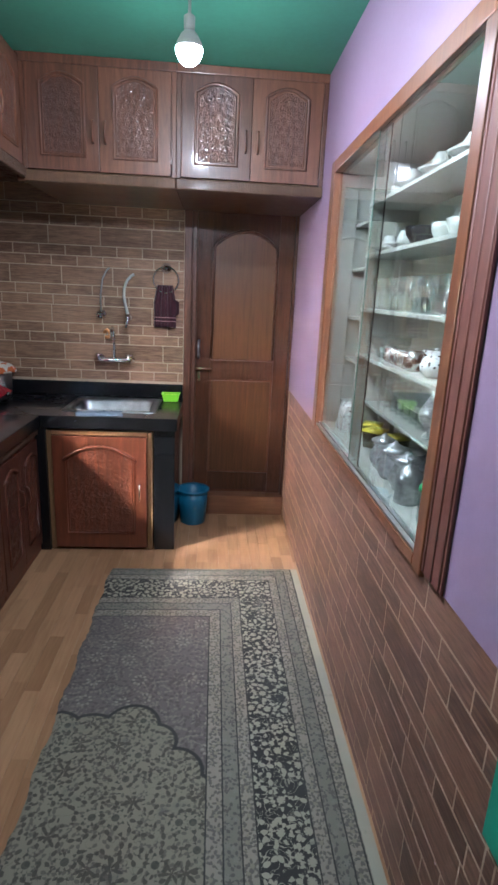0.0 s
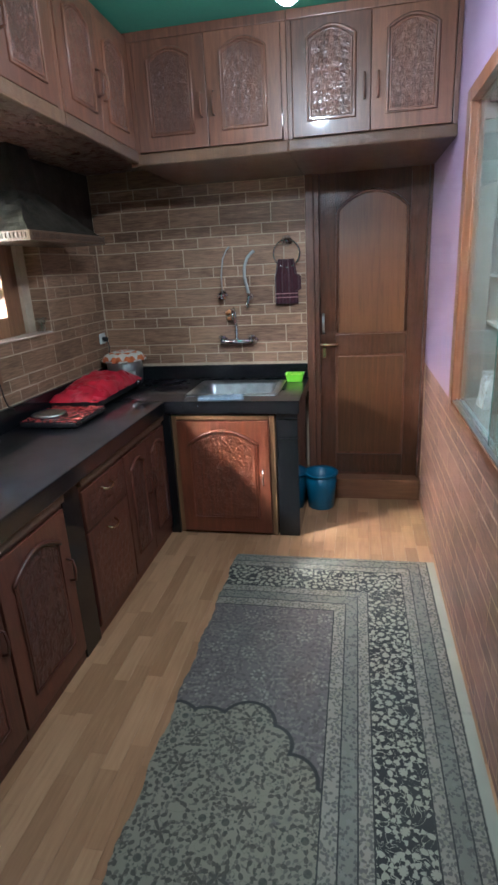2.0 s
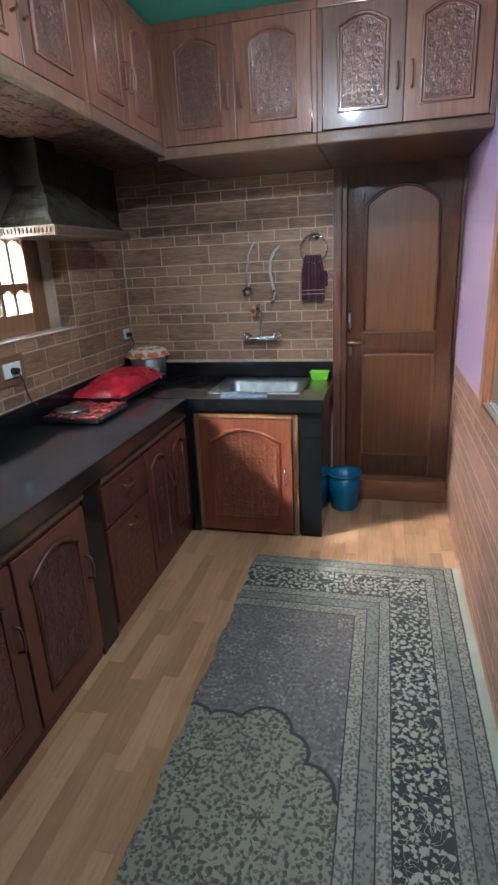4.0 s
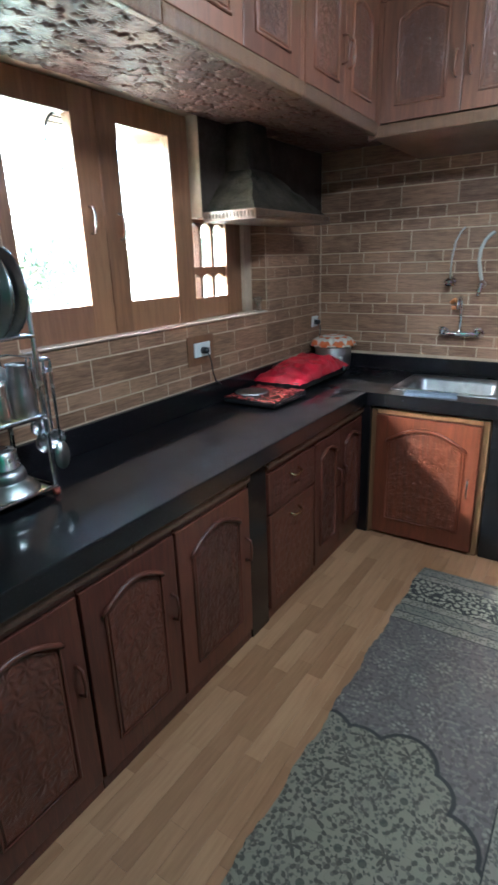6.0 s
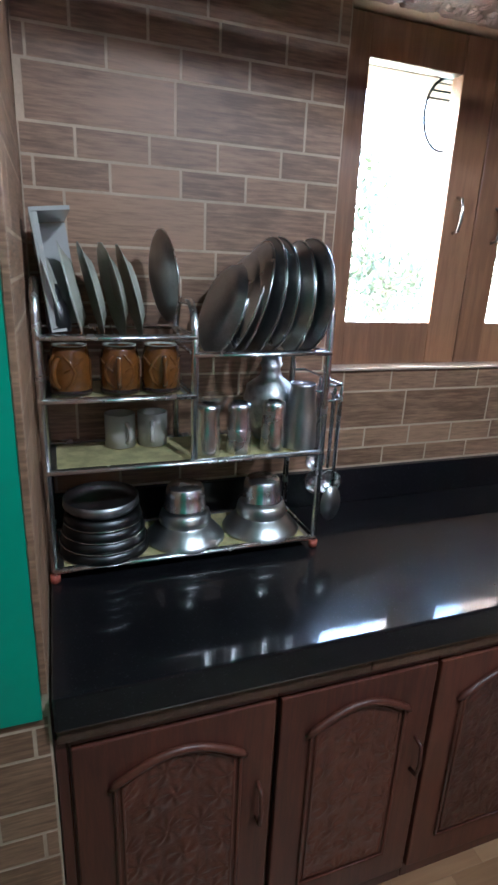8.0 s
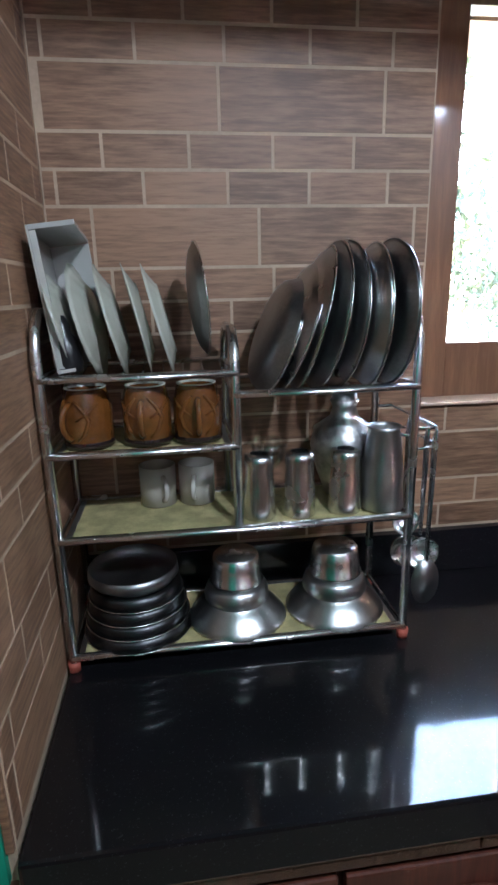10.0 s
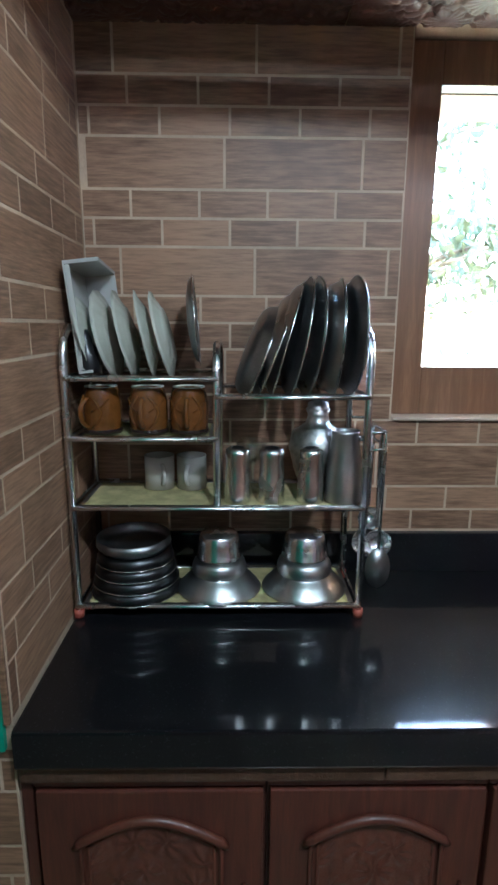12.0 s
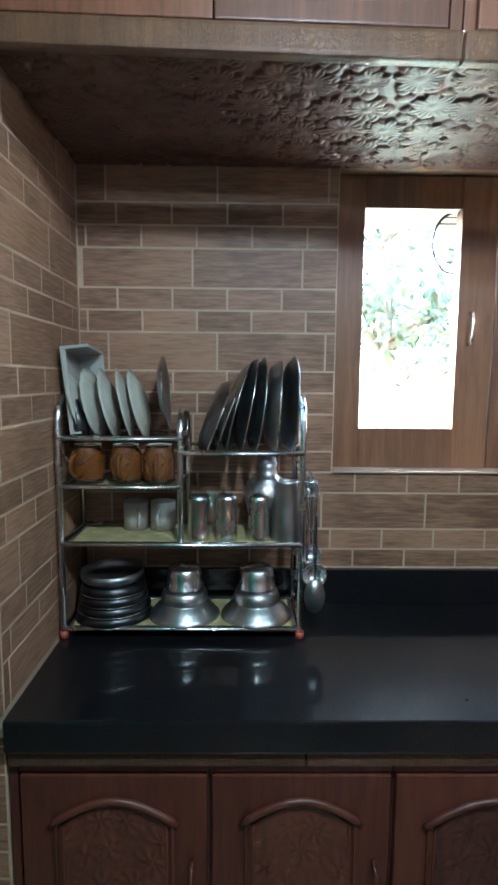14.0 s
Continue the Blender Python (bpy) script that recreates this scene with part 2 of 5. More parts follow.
for dull_plaster in (PLASTER, SOOT, DARK_WALL):
    dull_plaster.node_tree.nodes["Principled BSDF"].inputs["Specular IOR Level"].default_value = 0.1
WHITE = plain("white_board", (0.29, 0.29, 0.255), 0.4, var=0.06)
WOOD = wood("varnished_wood", (0.2, 0.074, 0.037), (0.092, 0.032, 0.017), rough=0.42, coat=0.75)
WOOD_CARVED = wood("carved_wood", (0.18, 0.07, 0.039), (0.08, 0.029, 0.018), rough=0.34, carve=0.3, carve_scale=62, coat=0.6)
WOOD_SOFFIT = wood("soffit_wood", (0.14, 0.066, 0.045), (0.065, 0.028, 0.02), grain=(14, 1.5, 14), rough=0.42, coat=0.0)
WOOD_LOW = wood("dark_red_wood", (0.125, 0.037, 0.02), (0.058, 0.017, 0.011), rough=0.42, coat=0.2)
WOOD_LOW_CARVED = wood("carved_dark_red_wood", (0.125, 0.037, 0.02), (0.055, 0.017, 0.011), rough=0.38, carve=0.15, carve_scale=62)
WOOD_PALE = wood("pale_trim_wood", (0.175, 0.086, 0.042), (0.095, 0.044, 0.022), rough=0.4, carve=0.35, carve_scale=75)
WOOD_DOOR = wood("door_panel_wood", (0.175, 0.065, 0.021), (0.10, 0.035, 0.012), grain=(20, 20, 0.9), rough=0.4, coat=0.15)
WOOD_STILE = wood("carved_stile_wood", (0.13, 0.047, 0.022), (0.06, 0.021, 0.011), carve=0.6, carve_scale=55, coat=0.15)
WOOD_TRIM = wood("dull_trim_wood", (0.11, 0.055, 0.028), (0.06, 0.03, 0.016), rough=0.5, coat=0.1, carve=0.3, carve_scale=75)
WOOD_STEP = wood("step_wood", (0.24, 0.10, 0.05), (0.15, 0.06, 0.03), grain=(1.2, 14, 14))
WOOD_SASH = wood("window_wood", (0.29, 0.14, 0.068), (0.17, 0.078, 0.038), rough=0.4)
STEEL = plain("stainless_steel", (0.66, 0.655, 0.64), 0.26, 1.0, var=0.08, scale=20)
STEEL_DARK = plain("dull_dark_steel", (0.42, 0.43, 0.435), 0.29, 1.0, var=0.2, scale=16)
STEEL_BLUED = plain("blue_black_steel", (0.29, 0.295, 0.3), 0.36, 1.0, var=0.25, scale=14)
BRUSHED = plain("brushed_steel", (0.44, 0.44, 0.435), 0.36, 1.0, var=0.1, scale=30)
BRASS = plain("brass", (0.82, 0.62, 0.36), 0.25, 1.0)
RUBBER = plain("red_rubber", (0.35, 0.08, 0.05), 0.6)
GLASS = make_thin_glass("clear_glass", (0.93, 0.95, 0.94), 0.19)
PANE = make_glass("pane_glass", (0.91, 0.955, 0.92))


# ---- building helpers ----
def box(bm, lo, hi, bevel=0.0):
    """A box between two corners; bevel rounds its edges."""
    r = bmesh.ops.create_cube(bm, size=1.0)
    for v in r["verts"]:
        v.co = Vector([(a + b) / 2 + c * (b - a) for a, b, c in zip(lo, hi, v.co)])
    if bevel:
        edges = list({e for v in r["verts"] for e in v.link_edges})
        bmesh.ops.bevel(bm, geom=edges, offset=bevel, segments=2, affect="EDGES", profile=0.6)
    return bm


def tube(bm, pts, r, n=8, closed=False, flat=1.0):
    """A round bar along a line of points."""
    pts = [Vector(p) for p in pts]
    rings, side = [], None
    for i, p in enumerate(pts):
        a = pts[i - 1] if i or closed else p
        b = pts[(i + 1) % len(pts)] if i < len(pts) - 1 or closed else p
        t = (b - a).normalized()
        if side is None:
            side = t.orthogonal().normalized()
        side = (side - t * side.dot(t)).normalized()
        up = t.cross(side)
        rr = r[i] if isinstance(r, (list, tuple)) else r
        rings.append([bm.verts.new(p + (side * math.cos(k * math.tau / n) + up * math.sin(k * math.tau / n) * flat) * rr) for k in range(n)])
    for i in range(len(rings) - (0 if closed else 1)):
        A, B = rings[i], rings[(i + 1) % len(rings)]
        for k in range(n):
            bm.faces.new((A[k], A[(k + 1) % n], B[(k + 1) % n], B[k])).smooth = True
    if not closed:
        bm.faces.new(rings[0][::-1]), bm.faces.new(rings[-1])
    return bm


def lathe(bm, profile, n=28, at=(0, 0, 0), wave=None, tilt=None):
    """A turned shape from (radius, height) pairs; wave(angle) scales the radius."""
    m = Matrix.Translation(at) @ (tilt or Matrix())
    rings = []
    for r, z in profile:
        if r < 1e-5:
            rings.append([bm.verts.new(m @ Vector((0, 0, z)))])
            continue
        rings.append([bm.verts.new(m @ Vector((r * (wave(k * math.tau / n) if wave else 1) * math.cos(k * math.tau / n),
                                               r * (wave(k * math.tau / n) if wave else 1) * math.sin(k * math.tau / n), z))) for k in range(n)])
    for A, B in zip(rings, rings[1:]):
        for k in range(n):
            q = [A[k % len(A)], A[(k + 1) % len(A)], B[(k + 1) % len(B)], B[k % len(B)]]
            q = list(dict.fromkeys(q))
            if len(q) > 2:
                bm.faces.new(q).smooth = True
    return bm


def shell(outer, wall=0.002):
    """A thin-walled profile: the outer line, then back down inside."""
    inner = [(max(r - wall, 0.0), z + (wall if i == 0 else 0)) for i, (r, z) in enumerate(outer)]
    return [(0, outer[0][1])] + outer + inner[::-1] + [(0, outer[0][1] + wall)]


def carving(w, h, seed, amp=0.005, nx=72, ny=110, arch=0.0, cell=0.042, plateau=False):
    """A panel in the local x-z plane, cut with rosettes and leaves that stand out towards -y."""
    rng = random.Random(seed)
    xs, zs = np.meshgrid(np.linspace(0, w, nx), np.linspace(0, h, ny))
    hgt = np.zeros_like(xs)
    for i in range(int(w / cell) + 2):
        for j in range(int(h / cell) + 2):
            cx, cz = (i + rng.uniform(-0.2, 0.2) + 0.5 * (j % 2)) * cell, (j + rng.uniform(-0.2, 0.2)) * cell
            R, n, ph = cell * rng.uniform(0.45, 0.62), rng.choice((5, 7, 9)), rng.uniform(0, 6)
            r, th = np.hypot(xs - cx, zs - cz), np.arctan2(zs - cz, xs - cx)
            if plateau:
                lobe = np.abs(np.cos(n * th / 2 + ph))
                leaf = np.clip((R * (0.72 + 0.28 * lobe) - r) / (0.12 * R), 0, 1)
                flute = np.abs(np.cos((n + 2) * th + ph)) ** 0.5
                hgt = np.maximum(hgt, leaf * (0.62 + 0.38 * flute * np.clip(r / R * 1.6, 0, 1)) * (1 - 0.25 * (r / R) ** 2) + 0.3 * np.clip(1 - r / (0.26 * R), 0, 1))
            else:
                ridge = 0.55 + 0.45 * np.cos(n * th + ph + r * 60 * rng.choice((-1, 1)))
                hgt = np.maximum(hgt, np.clip(1 - r / R, 0, 1) ** 0.5 * ridge)
    if plateau:  # buds between the blossoms
        for k in range(int(w * h / (cell * cell * 0.09))):
            cx, cz, R = rng.uniform(0, w), rng.uniform(0, h), cell * rng.uniform(0.13, 0.24)
            q, a = rng.uniform(0.55, 1.0), rng.uniform(0, 3.14)
            u, v = (xs - cx) * math.cos(a) + (zs - cz) * math.sin(a), (zs - cz) * math.cos(a) - (xs - cx) * math.sin(a)
            d2 = (u * u + v * v / (q * q)) / (R * R)
            hgt = np.where(hgt < 0.3, np.maximum(hgt, 0.8 * np.sqrt(np.clip(1 - d2, 0, 1))), hgt)
    top = h - arch * ((2 * xs[0] / w - 1) ** 2)
    bm = bmesh.new()
    grid = [[bm.verts.new((xs[j, i], -amp * hgt[j, i], zs[j, i] * top[i] / h)) for i in range(nx)] for j in range(ny)]
    for j in range(ny - 1):
        for i in range(nx - 1):
            bm.faces.new((grid[j][i], grid[j][i + 1], grid[j + 1][i + 1], grid[j + 1][i])).smooth = True
    return bm


def mesh_of(name, bm, material, smooth=False):
    me = bpy.data.meshes.new(name)
    bmesh.ops.recalc_face_normals(bm, faces=bm.faces)
    bm.to_mesh(me)
    bm.free()
    me.materials.append(material)
    return me


def part(name, bm, material, parent=None, label=""):
    """One mesh object, under a thing or under a part of it."""
    me = bm if isinstance(bm, bpy.types.Mesh) else mesh_of(name, bm, material)
    ob = new(name, me)
    ob.parent = parent
    return tagged(ob, label)


def thing(name, m, label, category, group=""):
    ob = new(name)
    ob.empty_display_size = 0.05
    ob.matrix_world = m
    return tagged(ob, label, category, group)


def single(name, bm, material, label, category, group="", m=None):
    ob = part(name, bm, material)
    if m is not None:
        ob.matrix_world = m
    return tagged(ob, label, category, group)


def setting(name, bm, material, label, category):
    return tagged(part(name, bm, material), label, category, kind="structure")


B = bmesh.new
WX, NY, FY, RX = -1.466, 0.743, 3.87, 0.70  # inner faces: window side, near side, far side, showcase side
CZ = 2.66  # ceiling
TOP = 0.86  # worktop
SOFFIT = 2.205  # underside of the cupboards along the window wall
FAR_SOFFIT = 2.09  # underside of the cupboards over the sink and the door

# ---- structure ----
floor = setting("floor", box(B(), (-1.9, -1.8, -0.12), (1.3, 4.2, -0.012)), LAMINATE, "light oak-coloured laminate floor laid in short strips", "floor")
setting("ceiling", box(B(), (-1.9, -1.8, CZ), (1.3, 4.2, CZ + 0.12)), CEILING, "smooth ceiling painted sea green", "ceiling")
bm = B()
box(bm, (WX - 0.17, NY, 0), (WX - 0.002, FY, 1.285))
box(bm, (WX - 0.17, NY, 1.285), (WX - 0.002, 1.53, CZ))
box(bm, (WX - 0.17, 1.53, 2.208), (WX - 0.002, FY, CZ))
box(bm, (WX - 0.17, 2.60, 1.775), (WX - 0.002, 3.17, 2.208))
box(bm, (WX - 0.17, 3.17, 1.285), (WX - 0.002, FY, 2.208))
box(bm, (WX - 0.169, 3.102, 1.286), (WX - 0.105, 3.17, 1.774))
wall_west = setting("wall_west", bm, GROUT, "wall clad in wood-grain brick tiles with pale joints", "wall")
bm = B()
box(bm, (WX - 0.17, FY + 0.002, 0), (-0.05, FY + 0.17, CZ))
box(bm, (-0.05, FY + 0.002, 2.12), (RX + 0.2, FY + 0.17, CZ))
box(bm, (-0.05, FY + 0.125, 0), (RX + 0.2, FY + 0.17, 2.12))
wall_north = setting("wall_north", bm, GROUT, "far wall clad in wood-grain brick tiles with pale joints", "wall")
wall_south = setting("wall_south", box(B(), (WX - 0.17, -1.8, 0), (-0.866, NY - 0.002, CZ)), GROUT, "short return wall clad in brick tiles beside the worktop", "wall")
setting("wall_hall_west", box(B(), (-0.866, -1.8, 0.81), (-0.855, NY - 0.014, CZ)), GREEN, "glossy green painted wall above the tiles", "wall")
setting("corner_trim", box(B(), (-0.866, NY - 0.013, 0.86), (-0.857, NY - 0.002, CZ - 0.002), 0.002), BRICK, "brown tile strip on the corner of the return wall", "trim")
# never in view: added behind the camera to shut the passage against outside light
setting("closing_wall_south", box(B(), (-1.9, -1.95, 0), (1.3, -1.8, CZ)), GREEN, "unseen green wall added to close the back of the passage", "wall")
bm = B()
DADO = 0.945
HOLE = (1.30, 2.79, 0.965, 2.155)  # the showcase's opening in the wall
box(bm, (RX + 0.002, -1.8, 0), (RX + 0.12, FY + 0.17, DADO))
wall_east = setting("wall_east", bm, GROUT_RED, "lower wall clad in wood-grain brick tiles", "wall")
bm = B()
box(bm, (RX, 0.83, DADO), (RX + 0.12, HOLE[0], CZ))
box(bm, (RX, HOLE[1], DADO), (RX + 0.12, FY + 0.17, CZ))
box(bm, (RX, HOLE[0], HOLE[3]), (RX + 0.12, HOLE[1], CZ))
box(bm, (RX, HOLE[0], DADO), (RX + 0.12, HOLE[1], HOLE[2]))
setting("wall_east_upper", bm, LAVENDER, "smooth lavender painted upper wall", "wall")
setting("wall_hall_east", box(B(), (RX - 0.012, -1.8, 0.635), (RX + 0.12, 0.83, CZ)), GREEN, "glossy green painted wall of the passage", "wall")

# step and door in the far wall
single("door_step", box(B(), (-0.05, 3.815, 0), (RX, 4.05, 0.145), 0.004), WOOD_STEP, "reddish wooden step under the wooden door", "step")


def room_door():
    d = thing("door_1", pose(0.035, FY + 0.03, 0.147), "closed brown wooden door with an arched panel and carved stiles", "door")
    d["kind"] = "structure"
    W, H = 0.645, 1.96
    bm = B()
    box(bm, (0, 0.012, 0), (W, 0.04, H))
    part("slab", bm, WOOD, d)
    for name, lo, hi in (("stile", (0, 0, 0), (0.098, 0.014, H)), ("stile", (W - 0.098, 0, 0), (W, 0.014, H)),
                         ("rail", (0.1, 0, 0.02), (W - 0.1, 0.014, 0.155)), ("rail", (0.1, 0, 0.855), (W - 0.1, 0.014, 0.985))):
        part(name, box(B(), lo, hi, 0.003), WOOD_STILE, d)
    part("lower_panel", box(B(), (0.112, 0.004, 0.17), (W - 0.112, 0.016, 0.84), 0.004), WOOD_DOOR, d, "plain golden brown panel")
    bm = B()
    n = 18
    arch = [(0.112 + (W - 0.224) * k / n, 1.73 + 0.105 * math.sin(math.pi * k / n) ** 0.8) for k in range(n + 1)]
    outline = [(0.112, 1.0)] + arch + [(W - 0.112, 1.0)]
    f = bm.faces.new([bm.verts.new((x, 0.004, z)) for x, z in outline])
    ext = bmesh.ops.extrude_face_region(bm, geom=[f])
    bmesh.ops.translate(bm, verts=[v for v in ext["geom"] if isinstance(v, bmesh.types.BMVert)], vec=(0, 0.012, 0))
    part("upper_panel", bm, WOOD_DOOR, d, "plain golden brown arched panel")
    part("panel_moulding", tube(B(), [(x, 0.0, z) for x, z in [(0.107, 1.0)] + [(x, z + 0.006) for x, z in arch] + [(W - 0.107, 1.0)]], 0.009, 6), WOOD, d)
    bm = B()
    up = [(x, z + 0.02) for x, z in arch]
    f = bm.faces.new([bm.verts.new((x, 0.001, z)) for x, z in [(0.1, 1.72)] + up + [(W - 0.1, 1.72), (W - 0.1, H), (0.1, H)]])
    ext = bmesh.ops.extrude_face_region(bm, geom=[f])
    bmesh.ops.translate(bm, verts=[v for v in ext["geom"] if isinstance(v, bmesh.types.BMVert)], vec=(0, 0.013, 0))
    part("carved_spandrel", bm, WOOD_STILE, d, "carved foliage over the arch")
    # bolt, lever and lock plate
    bm = tube(B(), [(-0.055, -0.022, 0.925), (0.115, -0.022, 0.925)], 0.0105, 10)
    tube(bm, [(0.02, 0.0, 0.925), (0.02, -0.024, 0.925)], 0.009, 10)
    part("door_lever", bm, BRASS, d, "polished brass lever")
    bm = box(B(), (0.012, -0.006, 0.835), (0.034, 0.0, 0.9), 0.002)
    tube(bm, [(0.023, -0.012, 0.87), (0.023, 0, 0.87)], 0.007, 10)
    part("lock_plate", bm, BRASS, d)
    bm = tube(B(), [(0.018, -0.002, 1.0), (0.018, -0.03, 1.02), (0.018, -0.034, 1.06), (0.018, -0.03, 1.10), (0.018, -0.002, 1.12)], 0.009, 8)
    part("pull_handle", bm, BRUSHED, d, "pale steel pull handle")
    fr = tagged(new("door_frame"), "dark brown moulded wooden door frame", "door frame", kind="structure")
    fr.location = (0, FY, 0.147)
    part("jamb", box(box(B(), (-0.05, -0.035, -0.147), (0.0, 0.12, 1.96), 0.006), (0.0, -0.015, -0.0), (0.033, 0.12, 1.96), 0.006), WOOD, fr)
    part("jamb", box(box(B(), (0.682, -0.012, 0), (0.69, 0.12, 1.96), 0.003), (0.69, -0.02, -0.147), (RX - 0.002, 0.12, 1.96), 0.006), WOOD, fr)
    part("head", box(B(), (-0.05, -0.012, 1.963), (RX - 0.002, 0.12, 2.1)), WOOD, fr)


room_door()


# ---- window ----
def casement(y0, y1, z0, z1, gy0, gy1, gz0, gz1, name, label):
    """A wooden casement between y0 and y1 with its glass between gy0 and gy1."""
    w = tagged(new(name), label, "window", kind="structure")
    X = WX - 0.06
    w.location = (X, y0, z0)
    L, H = y1 - y0, z1 - z0
    a, b, c, d = gy0 - y0, gy1 - y0, gz0 - z0, gz1 - z0
    part("stile", box(B(), (-0.05, 0, 0), (0, a, H), 0.004), WOOD_SASH, w)
    part("stile", box(B(), (-0.05, b, 0), (0, L, H), 0.004), WOOD_SASH, w)
    part("rail", box(B(), (-0.05, a, 0), (-0.002, b, c), 0.003), WOOD_SASH, w)
    part("rail", box(B(), (-0.05, a, d), (-0.002, b, H), 0.003), WOOD_SASH, w)
    g = part("pane", box(B(), (-0.03, a, c), (-0.026, b, d)), PANE, w)
    g.visible_shadow = False
    return w, X


def u_handle(w, y, z, material):
    bm = tube(B(), [(0.0, y, z), (0.022, y, z + 0.004), (0.03, y, z + 0.03), (0.03, y, z + 0.07), (0.022, y, z + 0.095), (0.0, y, z + 0.1)], 0.005, 8)
    part("handle", bm, material, w, "curved metal handle")


w1, _ = casement(1.535, 2.04, 1.29, 2.203, 1.622, 1.925, 1.42, 2.105, "window_1", "brown wooden casement with clear glass and bright daylight")
u_handle(w1, 0.43, 0.40, STEEL)
w2, _ = casement(2.044, 2.595, 1.29, 2.203, 2.15, 2.46, 1.42, 2.105, "window_2", "second brown wooden casement with clear glass")
u_handle(w2, 0.075, 0.38, STEEL_DARK)
# the outer reveal of the opening, as deep as the masonry
bm = B()
box(bm, (WX - 0.36, 1.40, 1.361), (WX - 0.172, 1.535, 2.124))
box(bm, (WX - 0.36, 2.565, 1.361), (WX - 0.172, 2.612, 2.124))
box(bm, (WX - 0.36, 1.40, 2.125), (WX - 0.172, 3.25, 2.30))
box(bm, (WX - 0.36, 1.40, 1.20), (WX - 0.172, 3.25, 1.36))
setting("window_reveal", bm, plain("outer_plaster", (0.22, 0.14, 0.10), 0.7), "pinkish plastered outer reveal round the windows", "window reveal")
setting("window_sill", box(B(), (WX - 0.10, 1.532, 1.284), (WX + 0.012, 3.165, 1.2905), 0.002), plain("sill_paint", (0.45, 0.34, 0.26), 0.5), "pale narrow sill under the windows", "sill")


def grille_window():
    w = tagged(new("window_3"), "small wooden window with six arched panes", "window", kind="structure")
    w.location = (WX - 0.13, 2.60, 1.29)
    part("window_frame", box(box(box(B(), (-0.04, 0.0, 0), (0.03, 0.018, 0.485), 0.004), (-0.04, 0.322, 0), (0.03, 0.405, 0.485), 0.004), (-0.055, 0.405, 0), (0.005, 0.498, 0.485), 0.004), WOOD_SASH, w)
    part("rail", box(B(), (-0.04, 0.018, 0), (0.028, 0.322, 0.105), 0.003), WOOD_SASH, w)
    part("rail", box(B(), (-0.04, 0.018, 0.225), (0.02, 0.322, 0.258), 0.003), WOOD_SASH, w)
    part("rail", box(B(), (-0.04, 0.018, 0.47), (0.028, 0.322, 0.485), 0.003), WOOD_SASH, w)
    for y in (0.108, 0.212):
        part("glazing_bar", box(B(), (-0.03, y, 0.105), (0.015, y + 0.022, 0.47), 0.003), WOOD_SASH, w)
    for z0, z1 in ((0.105, 0.225), (0.258, 0.47)):
        for y0, y1 in ((0.018, 0.108), (0.13, 0.212), (0.234, 0.322)):
            g = part("pane", box(B(), (-0.012, y0, z0), (-0.008, y1, z1)), PANE, w)
            g.visible_shadow = False
            bm = B()
            n = 8
            crown = [(y0 + (y1 - y0) * k / n, z1 - 0.022 + 0.02 * math.sin(math.pi * k / n)) for k in range(n + 1)]
            f = bm.faces.new([bm.verts.new((-0.005, y, z)) for y, z in crown + [(y1, z1), (y0, z1)]])
            ext = bmesh.ops.extrude_face_region(bm, geom=[f])
            bmesh.ops.translate(bm, verts=[v for v in ext["geom"] if isinstance(v, bmesh.types.BMVert)], vec=(0.02, 0, 0))
            part("pane_arch", bm, WOOD_SASH, w)


grille_window()

# ---- worktop, splashback, sink ----
SX0, SX1, SY0, SY1 = -0.735, -0.205, 3.34, 3.745
wt = thing("worktop", pose(0, 0, 0), "polished black granite L-shaped kitchen worktop", "worktop")
for lo, hi, bev in (((WX + 0.002, NY + 0.004, 0.785), (-0.84, 3.193, TOP), 0.006), ((WX + 0.002, 3.194, 0.785), (SX0, FY - 0.002, TOP), 0.001), ((SX0, 3.194, 0.785), (-0.045, SY0, TOP), 0.003),
                    ((SX0, SY1, 0.785), (SX1, FY - 0.002, TOP), 0.001), ((SX1, SY0, 0.785), (-0.045, FY - 0.002, TOP), 0.001)):
    part("slab", box(B(), lo, hi, bev), GRANITE, wt)
single("splashback", box(B(), (WX + 0.001, NY + 0.004, TOP + 0.001), (WX + 0.022, FY - 0.003, 0.972), 0.002), GRANITE, "low black granite upstand along the window wall", "splashback")
single("splashback", box(B(), (WX + 0.024, FY - 0.022, TOP + 0.001), (-0.052, FY - 0.001, 0.955), 0.002), GRANITE, "low black granite upstand behind the sink", "splashback")
gs = thing("granite_support", pose(0, 0, 0), "upright black granite panels carrying the worktop end", "panel")
for z0, z1 in ((0.001, 0.628), (0.63, 0.742), (0.744, 0.784)):
    part("front_slab", box(B(), (-0.185, 3.226, z0), (-0.06, 3.262, z1), 0.0015), GRANITE, gs)
part("side_slab", box(B(), (-0.093, 3.263, 0.001), (-0.06, FY - 0.02, 0.784), 0.002), GRANITE, gs)
single("granite_strip", box(B(), (-0.876, 3.2, 0.001), (-0.815, 3.226, 0.783), 0.002), GRANITE, "narrow black granite corner strip between the cabinets", "panel")
single("granite_pilaster", box(B(), (-0.90, 2.03, 0.001), (-0.868, 2.165, 0.783), 0.003), GRANITE, "upright black granite panel between the base cabinets", "panel")


